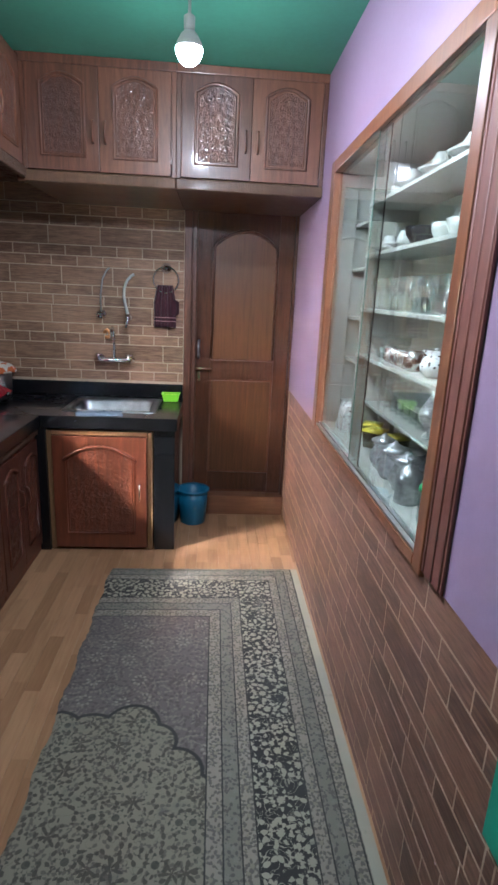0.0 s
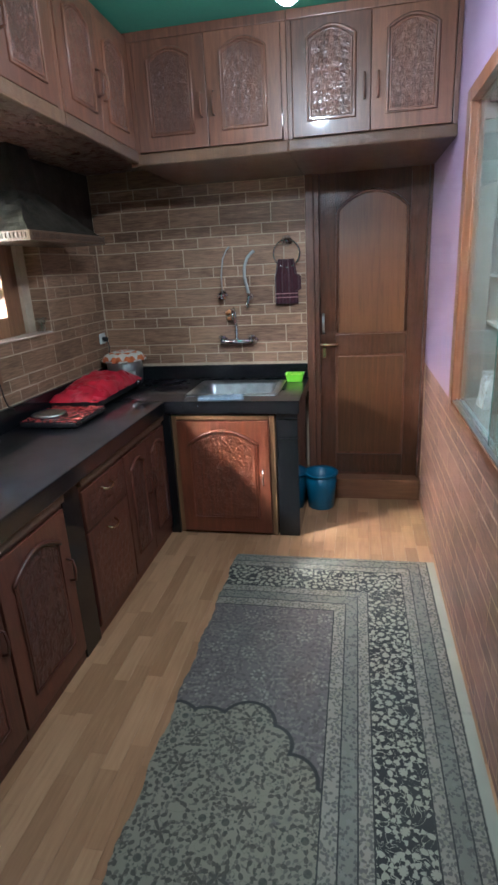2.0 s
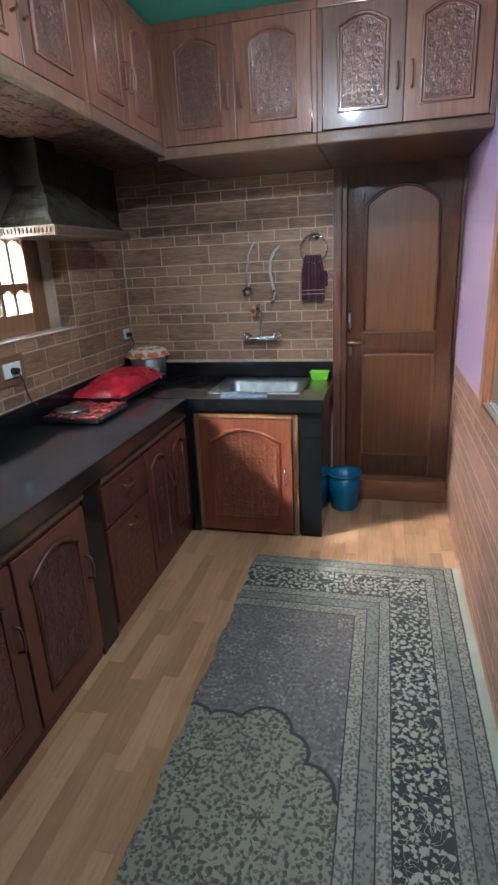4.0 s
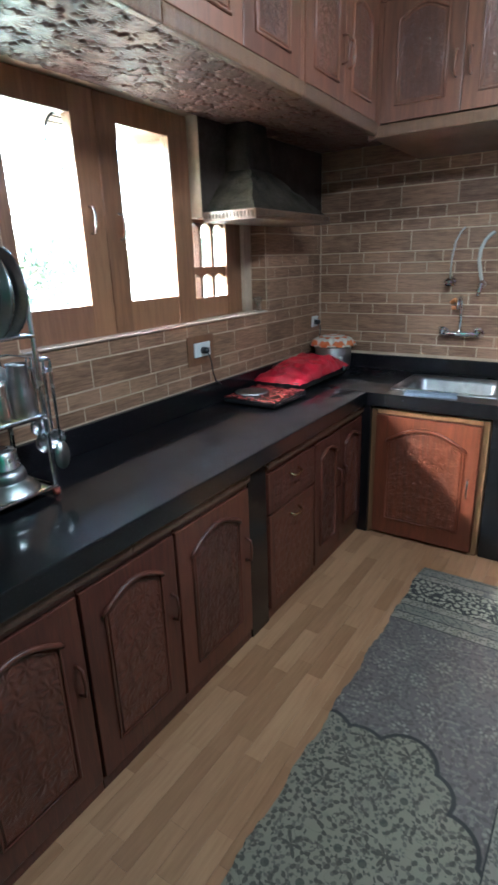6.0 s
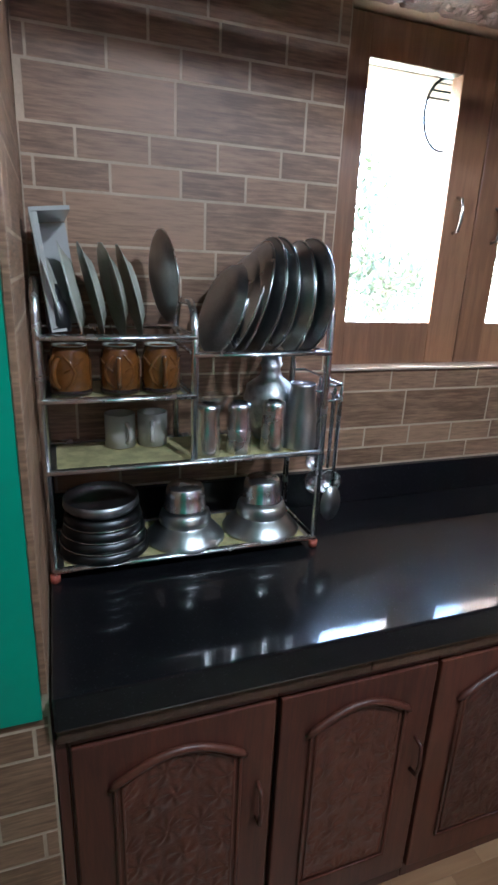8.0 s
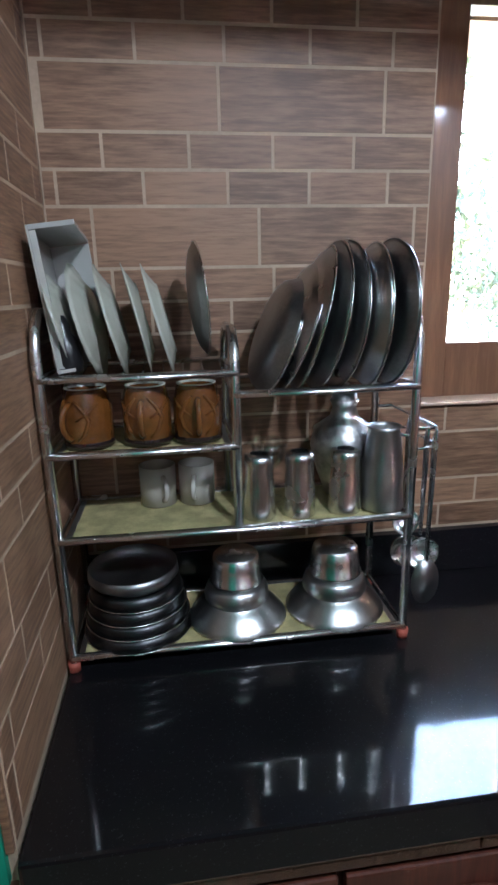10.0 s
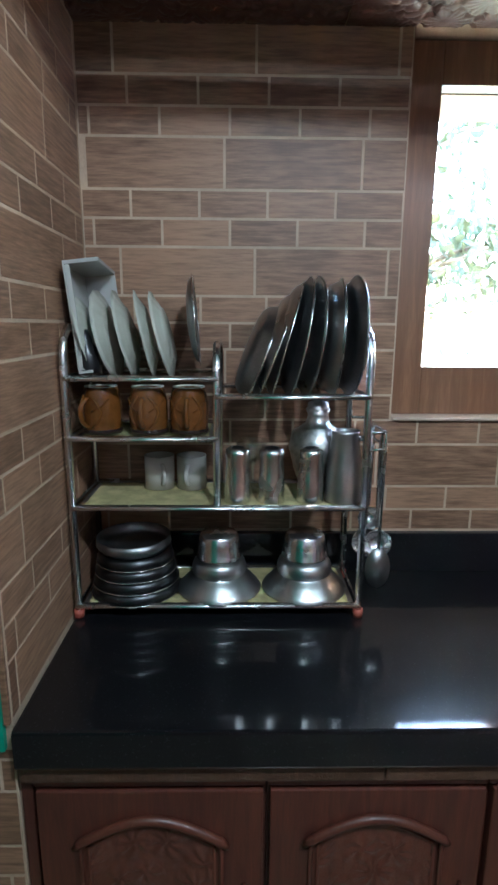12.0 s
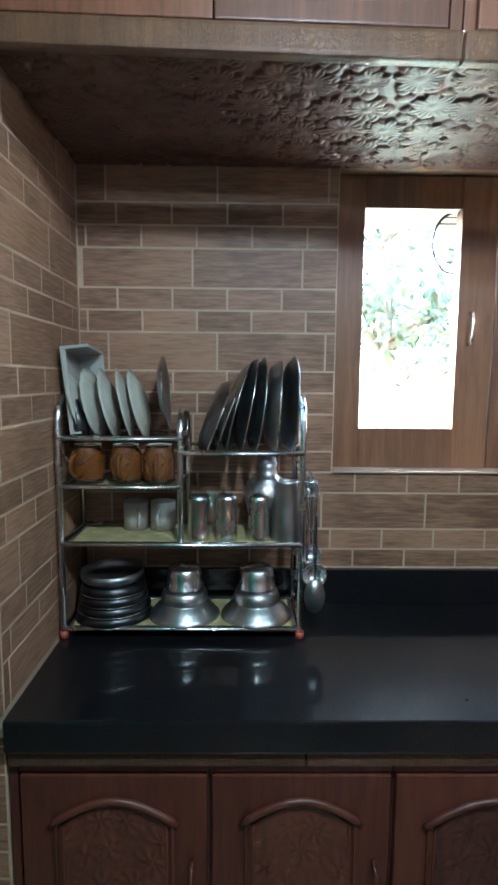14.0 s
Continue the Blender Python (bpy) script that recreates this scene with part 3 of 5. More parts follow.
def sink():
    s = thing("kitchen_sink", pose((SX0 + SX1) / 2, (SY0 + SY1) / 2, TOP), "stainless steel sink with a wide rim set into the worktop", "sink")
    w, d = SX1 - SX0, SY1 - SY0
    bm = B()
    def loop(hw, hd, r, z):
        pts = []
        for cx, cy, a0 in ((1, 1, 0), (-1, 1, 90), (-1, -1, 180), (1, -1, 270)):
            for k in range(5):
                a = radians(a0 + k * 22.5)
                pts.append(bm.verts.new((cx * (hw - r) + r * math.cos(a), cy * (hd - r) + r * math.sin(a), z)))
        return pts
    rings = [loop(w / 2 + 0.02, d / 2 + 0.02, 0.02, 0.001), loop(w / 2 + 0.018, d / 2 + 0.018, 0.02, 0.006), loop(w / 2 - 0.02, d / 2 - 0.025, 0.05, 0.005),
             loop(w / 2 - 0.035, d / 2 - 0.04, 0.05, -0.02), loop(w / 2 - 0.045, d / 2 - 0.05, 0.05, -0.15), loop(w / 2 - 0.09, d / 2 - 0.1, 0.05, -0.165), loop(0.03, 0.03, 0.02, -0.17)]
    for A, C in zip(rings, rings[1:]):
        for k in range(len(A)):
            bm.faces.new((A[k], A[(k + 1) % len(A)], C[(k + 1) % len(A)], C[k])).smooth = True
    part("basin", bm, STEEL_BLUED, s)
    part("drain", lathe(B(), [(0, -0.172), (0.045, -0.17), (0.045, -0.166), (0.03, -0.165), (0, -0.168)], 20), STEEL, s)


sink()


# ---- cabinets ----
def panel_door(parent, x0, x1, z0, z1, mats, seed, knob=None, arched=True, brow=False):
    """A raised door: slab, arched moulding, carved panel, handle."""
    slab, carved = mats
    w, h = x1 - x0, z1 - z0
    d = part("door", box(B(), (0, -0.02, 0), (w, 0, h), 0.004), slab, parent)
    d.location = (x0, 0, z0)
    mx, mb, mt = min(0.075, w * 0.2), h * 0.14, h * 0.085
    rise = (w - 2 * mx) * 0.19 if arched else 0.0
    n = 14
    line = [(mx + (w - 2 * mx) * k / n, h - mt - rise + rise * math.sin(math.pi * k / n)) for k in range(n + 1)]
    pts = [(mx, -0.023, mb)] + [(x, -0.023, z) for x, z in line] + [(w - mx, -0.023, mb)]
    part("moulding", tube(B(), pts, 0.0045 if brow else 0.0075, 6, closed=True), slab, d)
    inner = [(mx + 0.014, -0.021, mb + 0.013)] + [(mx + 0.014 + (x - mx) * (w - 2 * mx - 0.028) / (w - 2 * mx), -0.021, z - 0.013) for x, z in line] + [(w - mx - 0.014, -0.021, mb + 0.013)]
    part("inner_bead", tube(B(), inner, 0.004, 6, closed=True), slab, d)
    if brow:
        lip = [(mx - 0.012, -0.024, line[0][1] - 0.012)] + [(x, -0.027, z + 0.002) for x, z in line] + [(w - mx + 0.012, -0.024, line[0][1] - 0.012)]
        part("arch_brow", tube(B(), lip, [0.005] + [0.0085] * len(line) + [0.005], 8), slab, d)
    c = part("carved_panel", carving(w - 2 * mx - 0.03, h - mb - mt - 0.03, seed, 0.006 if brow else 0.005, arch=rise, cell=0.075 if brow else 0.042), carved, d, "carved foliage panel")
    c.location = (mx + 0.015, -0.021, mb + 0.012)
    if knob:
        kx, kz = knob
        bm = tube(B(), [(kx, -0.02, kz), (kx, -0.045, kz + 0.006), (kx, -0.05, kz + 0.04), (kx, -0.05, kz + 0.06), (kx, -0.045, kz + 0.094), (kx, -0.02, kz + 0.1)], 0.005, 8)
        part("handle", bm, slab, d, "slim wooden bow handle")
    return d


def wall_cupboard(m, w, h, doors, label, seed):
    """A wall cupboard: carcass, carved bottom rail, doors in a face frame."""
    c = thing("wall_cupboard", m, label, "cupboard", "wall cupboards")
    part("carcass", box(B(), (0, 0.001, 0.12), (w, 0.3, h - 0.02)), WOOD, c)
    part("bottom_rail", box(B(), (0, -0.03, 0), (w, 0, 0.052), 0.008), WOOD_PALE, c, "pale carved bottom rail")
    part("top_rail", box(B(), (0, -0.012, h - 0.04), (w, 0, h), 0.004), WOOD, c)
    part("stile", box(B(), (0, -0.014, 0.054), (0.022, 0, h - 0.042), 0.003), WOOD, c)
    part("stile", box(B(), (w - 0.022, -0.014, 0.054), (w, 0, h - 0.042), 0.003), WOOD, c)
    step = (w - 0.048) / doors
    for k in range(doors):
        kx = step - 0.03 if k % 2 == 0 else 0.03
        panel_door(c, 0.024 + k * step, 0.022 + (k + 1) * step, 0.058, h - 0.044, (WOOD, WOOD_CARVED), seed + k, (kx, 0.13))
    return c


UH = CZ - FAR_SOFFIT - 0.002
wall_cupboard(pose(-0.815, 3.12, FAR_SOFFIT), 0.757, UH, 2, "glossy brown wall cupboard with arched carved doors over the sink", 3)
wall_cupboard(pose(-0.057, 3.12, FAR_SOFFIT), 0.755, UH, 2, "glossy brown wall cupboard with arched carved doors over the door", 7)
single("cupboard_end_post", box(B(), (-0.85, 3.108, FAR_SOFFIT), (-0.817, 3.15, CZ - 0.002), 0.005), WOOD, "upright brown corner post between the wall cupboards", "post")
# the row over the windows hangs a little lower towards the far corner
SAG = 0.0215
for y0, y1, sd in ((0.748, 1.628, 11), (1.63, 2.378, 15), (2.38, 3.10, 19)):
    z = 2.152 - SAG * (y0 - 0.748)
    wall_cupboard(pose(-0.83, y0, z, 0, math.degrees(math.atan(SAG)), 90), y1 - y0, CZ - z - 0.002, 2, "glossy brown wall cupboard with arched carved doors over the windows", sd)
# undersides
sof = thing("carved_soffit", Matrix(((0, 0, 1, WX + 0.002), (1, 0, 0, NY + 0.005), (0, 1, 0, SOFFIT), (0, 0, 0, 1))), "dark wooden soffit carved with flowers and leaves", "soffit")
for k in range(5):
    panel = part("panel", carving(0.6195, 0.61, 5 + k, 0.009, 210, 206, cell=0.115, plateau=True), WOOD_SOFFIT, sof)
    panel.location = (0.62 * k, 0, 0)
under = thing("plain_soffit", pose(0, 0, 0), "plain dark wooden soffit under the cupboards", "soffit")
for x0, x1 in ((-0.828, -0.058), (-0.056, RX - 0.002)):
    part("panel", box(B(), (x0, 3.125, FAR_SOFFIT + 0.004), (x1, FY - 0.002, FAR_SOFFIT + 0.011), 0.001), WOOD, under)


for y0, y1 in ((NY + 0.006, 1.385), (1.387, 2.028), (2.167, 3.196)):
    single("worktop_trim", box(B(), (-0.881, y0, 0.747), (-0.853, y1, 0.784), 0.004), WOOD_TRIM, "dull brown carved wooden strip under the worktop lip", "trim", "worktop trims")


def base_cabinet(m, w, kind, label, seed, depth=0.5):
    c = thing("base_cabinet", m, label, "cabinet", "base cabinets")
    part("carcass", box(B(), (0, 0.001, 0.002), (w, depth, 0.78)), WOOD_LOW, c)
    part("top_rail", box(B(), (0, -0.012, 0.722), (w, 0, 0.745), 0.004), WOOD_LOW, c)
    part("plinth", box(B(), (0, -0.008, 0.002), (w, 0, 0.05), 0.003), WOOD_LOW, c)
    if kind == "drawers":
        for z0, z1 in ((0.535, 0.72), (0.06, 0.525)):
            d = part("drawer", box(B(), (0, -0.022, 0), (w - 0.02, 0, z1 - z0), 0.004), WOOD_LOW, c)
            d.location = (0.01, 0, z0)
            k = part("carved_panel", carving(w - 0.09, z1 - z0 - 0.07, seed), WOOD_LOW_CARVED, d, "carved drawer front")
            k.location = (0.035, -0.023, 0.03)
            z, cx = z1 - z0 - 0.055, (w - 0.02) / 2
            part("handle", tube(B(), [(cx - 0.045, -0.02, z + 0.01), (cx - 0.035, -0.05, z), (cx, -0.054, z - 0.004), (cx + 0.035, -0.05, z), (cx + 0.045, -0.02, z + 0.01)], 0.005, 8), BRASS, d, "dull brass bow handle")
    else:
        step = (w - 0.008) / kind
        for k in range(kind):
            panel_door(c, 0.005 + k * step, 0.003 + (k + 1) * step, 0.055, 0.72, (WOOD_LOW, WOOD_LOW_CARVED), seed + k, (step - 0.035 if k % 2 == 0 else 0.035, 0.36), brow=True)
    return c


for y0, y1, kind, sd in ((0.765, 1.178, 1, 31), (1.18, 1.579, 1, 32), (1.581, 2.028, 1, 33), (2.167, 2.605, "drawers", 34), (2.607, 3.198, 2, 36)):
    base_cabinet(pose(-0.882, y0, 0, 0, 0, 90), y1 - y0, kind, "dark red-brown base cabinet with carved drawers" if kind == "drawers" else "dark red-brown base cabinet with an arched carved door", sd)


single("filler_strip", box(B(), (-0.886, NY + 0.001, 0.002), (-0.869, 0.7635, 0.746), 0.002), WOOD_LOW, "dark wooden filler strip between wall and base cabinet", "strip")


def sink_cabinet():
    c = thing("sink_cabinet", pose(-0.815, 3.226, 0), "reddish wooden sink cabinet with a carved arched door and pale frame", "cabinet")
    W = 0.622
    part("carcass", box(B(), (0.002, 0.03, 0.002), (W, 0.12, 0.78)), WOOD_LOW, c)
    for name, lo, hi in (("frame_stile", (0.0, -0.004, 0.002), (0.028, 0.03, 0.77)), ("frame_stile", (W - 0.03, -0.004, 0.002), (W, 0.03, 0.77)), ("frame_rail", (0.03, -0.004, 0.742), (W - 0.032, 0.03, 0.77))):
        part(name, box(B(), lo, hi, 0.003), WOOD_FRAME, c, "pale golden wooden frame")
    d = panel_door(c, 0.032, W - 0.034, 0.02, 0.738, (WOOD_RED, WOOD_RED_CARVED), 41, brow=True)
    kx = W - 0.066 - 0.04
    part("handle", tube(B(), [(kx, -0.02, 0.32), (kx, -0.045, 0.326), (kx, -0.05, 0.36), (kx, -0.05, 0.385), (kx, -0.045, 0.419), (kx, -0.02, 0.425)], 0.005, 8), STEEL, d, "small steel bow handle")


WOOD_FRAME = wood("golden_frame_wood", (0.29, 0.15, 0.068), (0.17, 0.085, 0.038), rough=0.4)
WOOD_RED = wood("red_sink_wood", (0.24, 0.06, 0.025), (0.12, 0.032, 0.016), rough=0.33)
WOOD_RED_CARVED = wood("carved_red_sink_wood", (0.23, 0.06, 0.026), (0.11, 0.03, 0.015), rough=0.33, carve=0.15, carve_scale=55)
sink_cabinet()


# ---- chimney hood over the hob ----
def hood():
    h = thing("chimney_hood", pose(WX, 2.60, 1.75), "smoke-stained plaster chimney hood with a carved wooden ledge", "hood")
    D, L = 0.305, 0.77
    bm = box(B(), (0.004, 0, 0), (D, L, 0.046), 0.006)
    part("ledge", bm, WOOD_PALE, h, "carved pale brown wooden ledge")
    bead = mesh_of("dentil", box(B(), (-0.006, -0.004, -0.011), (0.006, 0.004, 0.011), 0.002), WOOD_TRIM)
    for k in range(14):
        part("dentil", bead, WOOD_TRIM, h).location = (0.022 + 0.02 * k, -0.003, 0.024)
    for k in range(36):
        d = part("dentil", bead, WOOD_TRIM, h)
        d.location, d.rotation_euler = (D + 0.003, 0.02 + 0.0205 * k, 0.024), (0, 0, radians(90))

    def frustum(a, b, rows, rough):
        """A four-sided tapering body between two outlines, with an uneven trowelled face."""
        bm = B()
        side = 8
        rings = []
        for r in range(rows + 1):
            f = r / rows
            c = [Vector(p).lerp(Vector(q), f) for p, q in zip(a, b)]
            ring = [c[k].lerp(c[(k + 1) % 4], n / side) for k in range(4) for n in range(side)]
            for p in ring:
                if 0 < r < rows and p.x > 0.02:
                    p += noise.noise_vector(p * 16) * rough
            rings.append([bm.verts.new(p) for p in ring])
        for A, C in zip(rings, rings[1:]):
            for k in range(4 * side):
                bm.faces.new((A[k], A[(k + 1) % (4 * side)], C[(k + 1) % (4 * side)], C[k]))
        bm.faces.new(rings[0][::-1]), bm.faces.new(rings[-1])
        return bm

    lo = ((0.004, 0.02, 0.047), (D - 0.02, 0.02, 0.047), (D - 0.02, L - 0.02, 0.047), (0.004, L - 0.02, 0.047))
    mid = ((0.004, 0.20, 0.24), (0.14, 0.21, 0.24), (0.14, 0.42, 0.24), (0.004, 0.43, 0.24))
    hi = ((0.004, 0.22, 0.452), (0.12, 0.23, 0.452), (0.12, 0.40, 0.452), (0.004, 0.41, 0.452))
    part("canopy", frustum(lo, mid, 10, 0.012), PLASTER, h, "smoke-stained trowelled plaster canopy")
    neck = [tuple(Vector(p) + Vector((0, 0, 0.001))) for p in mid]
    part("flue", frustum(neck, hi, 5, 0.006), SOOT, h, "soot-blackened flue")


hood()
# a dark brown sheet over the wall from the hood ledge up to the soffit
setting("plaster_panel", box(B(), (WX - 0.001, 2.603, 1.797), (WX + 0.0035, 3.867, SOFFIT - 0.001)), DARK_WALL, "dark brown plaster on the wall around the chimney hood", "wall")


# ---- rug ----
def rug():
    bm = B()
    nx, ny = 60, 130
    rng = random.Random(2)
    grid = []
    for j in range(ny + 1):
        v = j / ny
        row = []
        for i in range(nx + 1):
            u = i / nx
            x = -0.405 + u * (0.692 + 0.405) + (0.006 * math.sin(v * 70) + rng.uniform(-0.004, 0.004) if i == 0 else 0)
            y = -0.5 + v * 3.475 + 0.01 * u * v
            z = 0.007 + 0.003 * noise.noise((x * 3, y * 3, 0)) + (0.002 if 0 < i < nx and 0 < j < ny else -0.005)
            row.append(bm.verts.new((x, y, z)))
        grid.append(row)
    for j in range(ny):
        for i in range(nx):
            bm.faces.new((grid[j][i], grid[j][i + 1], grid[j + 1][i + 1], grid[j + 1][i])).smooth = True
    single("rug", bm, RUG, "worn grey and cream oriental rug with a dark flowered border", "rug")


rug()


# ---- ceiling lamp ----
def bulb(m, radiance):
    b = thing("ceiling_bulb", m, "bright white bulb hanging from the green ceiling", "lamp", "ceiling bulbs")
    part("bulb", lathe(B(), [(0, -0.05), (0.02, -0.047), (0.036, -0.034), (0.046, -0.014), (0.048, 0.0)], 28), make_glow("bulb_glow", (0.93, 0.96, 1.0), radiance), b, "glowing white dome")
    part("housing", lathe(B(), [(0, 0.002), (0.047, 0.001), (0.0485, 0.004), (0.044, 0.02), (0.03, 0.045), (0.019, 0.055), (0, 0.056)], 28), WHITE, b, "opaque white upper half")
    top = CZ - m.translation.z
    part("holder", lathe(B(), [(0, 0.057), (0.019, 0.058), (0.02, 0.10), (0.006, 0.11), (0.004, top - 0.02), (0.04, top - 0.015), (0.045, top - 0.001), (0, top - 0.001)], 18), WHITE, b)


bulb(pose(0.042, 2.31, 2.42), BULB_FAR)
bulb(pose(0.03, 1.42, 2.34), BULB_NEAR)

# ---- outdoors ----
setting("ground", box(B(), (-60, -40, -0.6), (-1.82, 50, -0.4)), plain("garden_ground", (0.3, 0.3, 0.2), 0.9, var=0.3, scale=1.5), "pale sunlit garden ground", "ground")

# ---- showcase in the wall ----
FRAME = wood("showcase_frame_wood", (0.24, 0.085, 0.035), (0.15, 0.05, 0.022), rough=0.35)
FRAME_DARK = wood("fluted_post_wood", (0.19, 0.06, 0.04), (0.13, 0.04, 0.028), rough=0.55, coat=0.0)
ALU = plain("aluminium_track", (0.55, 0.55, 0.53), 0.35, 1.0)
PORCELAIN = plain("white_porcelain", (0.40, 0.40, 0.37), 0.15, var=0.04)
SY, SL, SZ, SH, SD = HOLE[0], HOLE[1] - HOLE[0], HOLE[2], HOLE[3] - HOLE[2], 0.32
SHELF_Z = (0.177, 0.395, 0.590, 0.812, 1.012)


def showcase():
    c = thing("display_cabinet", pose(RX, SY, SZ), "built-in white crockery showcase behind sliding glass in a brown wooden frame", "display cabinet")
    part("back_panel", box(B(), (SD, 0.0, 0.0), (SD + 0.015, SL, SH)), WHITE, c)
    part("side_panel", box(B(), (0.122, -0.015, 0.0), (SD, -0.001, SH)), WHITE, c)
    part("side_panel", box(B(), (0.122, SL + 0.001, 0.0), (SD, SL + 0.015, SH)), WHITE, c)
    part("bottom_panel", box(B(), (0.03, 0.002, 0.001), (SD - 0.001, SL - 0.002, 0.008)), WHITE, c)
    part("top_panel", box(B(), (0.03, 0.002, SH - 0.008), (SD - 0.001, SL - 0.002, SH - 0.001)), WHITE, c)
    for y in (0.004, SL - 0.012):
        part("side_lining", box(B(), (0.032, y, 0.0095), (0.118, y + 0.008, SH - 0.0135)), WHITE, c)
    part("divider", box(B(), (0.11, 1.20, 0.009), (SD - 0.001, 1.214, SH - 0.009)), WHITE, c)
    for k, z in enumerate(SHELF_Z):
        part("shelf", box(B(), (0.16 if k == 0 else 0.10, 0.002, z - 0.014), (SD - 0.001, 1.198, z), 0.002), WHITE, c)
        part("shelf", box(B(), (0.12, 1.216, z - 0.06), (SD - 0.001, SL - 0.002, z - 0.046), 0.002), WHITE, c)
    part("far_stile", box(B(), (-0.014, SL - 0.045, -0.02), (0.03, SL + 0.035, SH + 0.04), 0.004), FRAME, c)
    part("head_rail", box(B(), (-0.014, -0.02, SH - 0.012), (0.03, SL - 0.046, SH + 0.04), 0.004), FRAME, c)
    part("bottom_rail", box(B(), (-0.012, 0.022, -0.035), (0.008, SL - 0.046, -0.003), 0.003), FRAME, c)
    post = part("near_post", box(B(), (-0.012, -0.035, -0.04), (0.03, 0.02, SH + 0.04), 0.004), FRAME, c)
    for y, r in ((-0.050, 0.0042), (-0.098, 0.0042), (-0.145, 0.0045)):
        part("flute", tube(B(), [(-0.0075, y, -0.015), (-0.0075, y, SH + 0.04)], r, 10), FRAME_DARK, post, "dark reddish rounded moulding")
    part("post_backing", box(B(), (-0.009, -0.156, -0.018), (-0.001, -0.037, SH + 0.04)), FRAME_DARK, c)
    part("track", box(box(B(), (-0.008, 0.022, -0.001), (0.03, SL - 0.046, 0.006)), (0.008, 0.022, 0.006), (0.011, SL - 0.046, 0.014)), ALU, c, "grey aluminium sliding track")
    for y0, y1, x in ((0.022, 0.78, 0.0), (0.69, SL - 0.047, 0.015)):
        g = part("sliding_pane", box(B(), (x, y0, 0.0145), (x + 0.005, y1, SH - 0.013), 0.0008), PANE, c, "clear sliding glass pane")
        g.visible_shadow = False
    part("pane_edge", box(B(), (-0.001, 0.781, 0.0145), (0.0055, 0.784, SH - 0.013)), plain("glass_edge", (0.03, 0.10, 0.07), 0.2), c, "dark green glass edge")


showcase()


def at_shelf(level, x, y):
    """A place in the showcase: shelf level (0 is the bottom), depth and length."""
    return pose(RX + x, SY + y, SZ + (0.0085 if level == 0 else SHELF_Z[level - 1] + 0.0005))


def cup_profile(r, h, foot=0.6):
    return shell([(r * foot, 0), (r * foot, 0.004), (r * 0.75, h * 0.25), (r * 0.94, h * 0.6), (r, h)], 0.003)


def tea_cup(name, m, r, h, material, label, group):
    c = thing(name, m, label, "cup", group)
    part("bowl", lathe(B(), cup_profile(r, h), 22), material, c)
    a = [(0, r * 0.9 + 0.55 * r * math.sin(t), h * 0.5 + 0.3 * h * math.cos(t)) for t in np.linspace(0.15, 2.9, 9)]
    part("ear", tube(B(), a, 0.0035, 7), material, c)
    return c


def floral(name, ground, ink, scale, cut=0.34, metal=0.0):
    m = Nodes(name)
    v = m.scaled((1, 1, 1))
    d = m.cells(scale, v)
    m.set(Base_Color=m.mix(m.math("SUBTRACT", 1.0, m.step(d, cut - 0.08, cut)), ground, ink), Roughness=0.15 + 0.1 * metal, Metallic=metal)
    return m.mat


FLORAL = floral("floral_porcelain", (0.6, 0.59, 0.56), (0.05, 0.04, 0.04), 55)
SILVERED = floral("silver_patterned_mug", (0.66, 0.64, 0.62), (0.20, 0.075, 0.045), 44, 0.5, 0.9)
HAMMERED = plain("hammered_silver", (0.5, 0.5, 0.495), 0.38, 1.0, var=0.4, scale=60, bump=0.9, bscale=150)
rng = random.Random(21)

proto = tea_cup("tea_cup", at_shelf(5, 0.2, 0.10), 0.042, 0.055, PORCELAIN, "small white porcelain tea cup on a showcase shelf", "tea cups")
for lev, ys, x in ((5, np.arange(0.22, 1.15, 0.125), 0.19), (5, np.arange(0.16, 1.15, 0.14), 0.26), (4, np.arange(0.08, 0.62, 0.115), 0.165), (4, np.arange(0.72, 1.15, 0.13), 0.25)):
    for y in ys:
        copy_thing(proto, at_shelf(lev, x + rng.uniform(-0.01, 0.01), float(y)) @ pose(0, 0, 0, 0, 0, rng.uniform(-150, 150)))
sau = single("saucer", lathe(B(), shell([(0.03, 0), (0.035, 0.003), (0.062, 0.012), (0.07, 0.017)], 0.003), 24), PORCELAIN, "white porcelain saucer leaning on a showcase shelf", "saucer", "saucers", at_shelf(4, 0.26, 0.12) @ pose(0, 0, 0.068, 0, -72, 0))
for y in (0.30, 0.48, 0.66, 0.85, 1.05):
    copy_thing(sau, at_shelf(4 if y < 0.7 else 5, 0.27, y) @ pose(0, 0, 0.068, 0, -72, 0))
# cups upside down on saucers along the front of the upper shelves
for lev, y in ((5, 0.14), (5, 0.36), (5, 0.58), (5, 0.82), (4, 0.84), (4, 1.02)):
    copy_thing(sau, at_shelf(lev, 0.15, y))
    copy_thing(proto, at_shelf(lev, 0.15, y) @ pose(0, 0, 0.0605, 180, 0, 60 * y) @ Matrix.Scale(0.78, 4))
lidded = single("lidded_bowl", lathe(B(), [(0, 0), (0.035, 0), (0.055, 0.03), (0.06, 0.05), (0.056, 0.056), (0.035, 0.075), (0.012, 0.083), (0.01, 0.092), (0.014, 0.098), (0, 0.102)], 24), PORCELAIN, "white lidded porcelain sugar bowl on a showcase shelf", "bowl", "lidded bowls", at_shelf(4, 0.25, 0.36))
copy_thing(lidded, at_shelf(5, 0.25, 0.47)), copy_thing(lidded, at_shelf(5, 0.25, 0.92))
single("dark_bowl", lathe(B(), cup_profile(0.075, 0.06), 26), plain("dark_glaze", (0.02, 0.02, 0.022), 0.12), "black glazed serving bowl on a showcase shelf", "bowl", m=at_shelf(4, 0.18, 0.71))
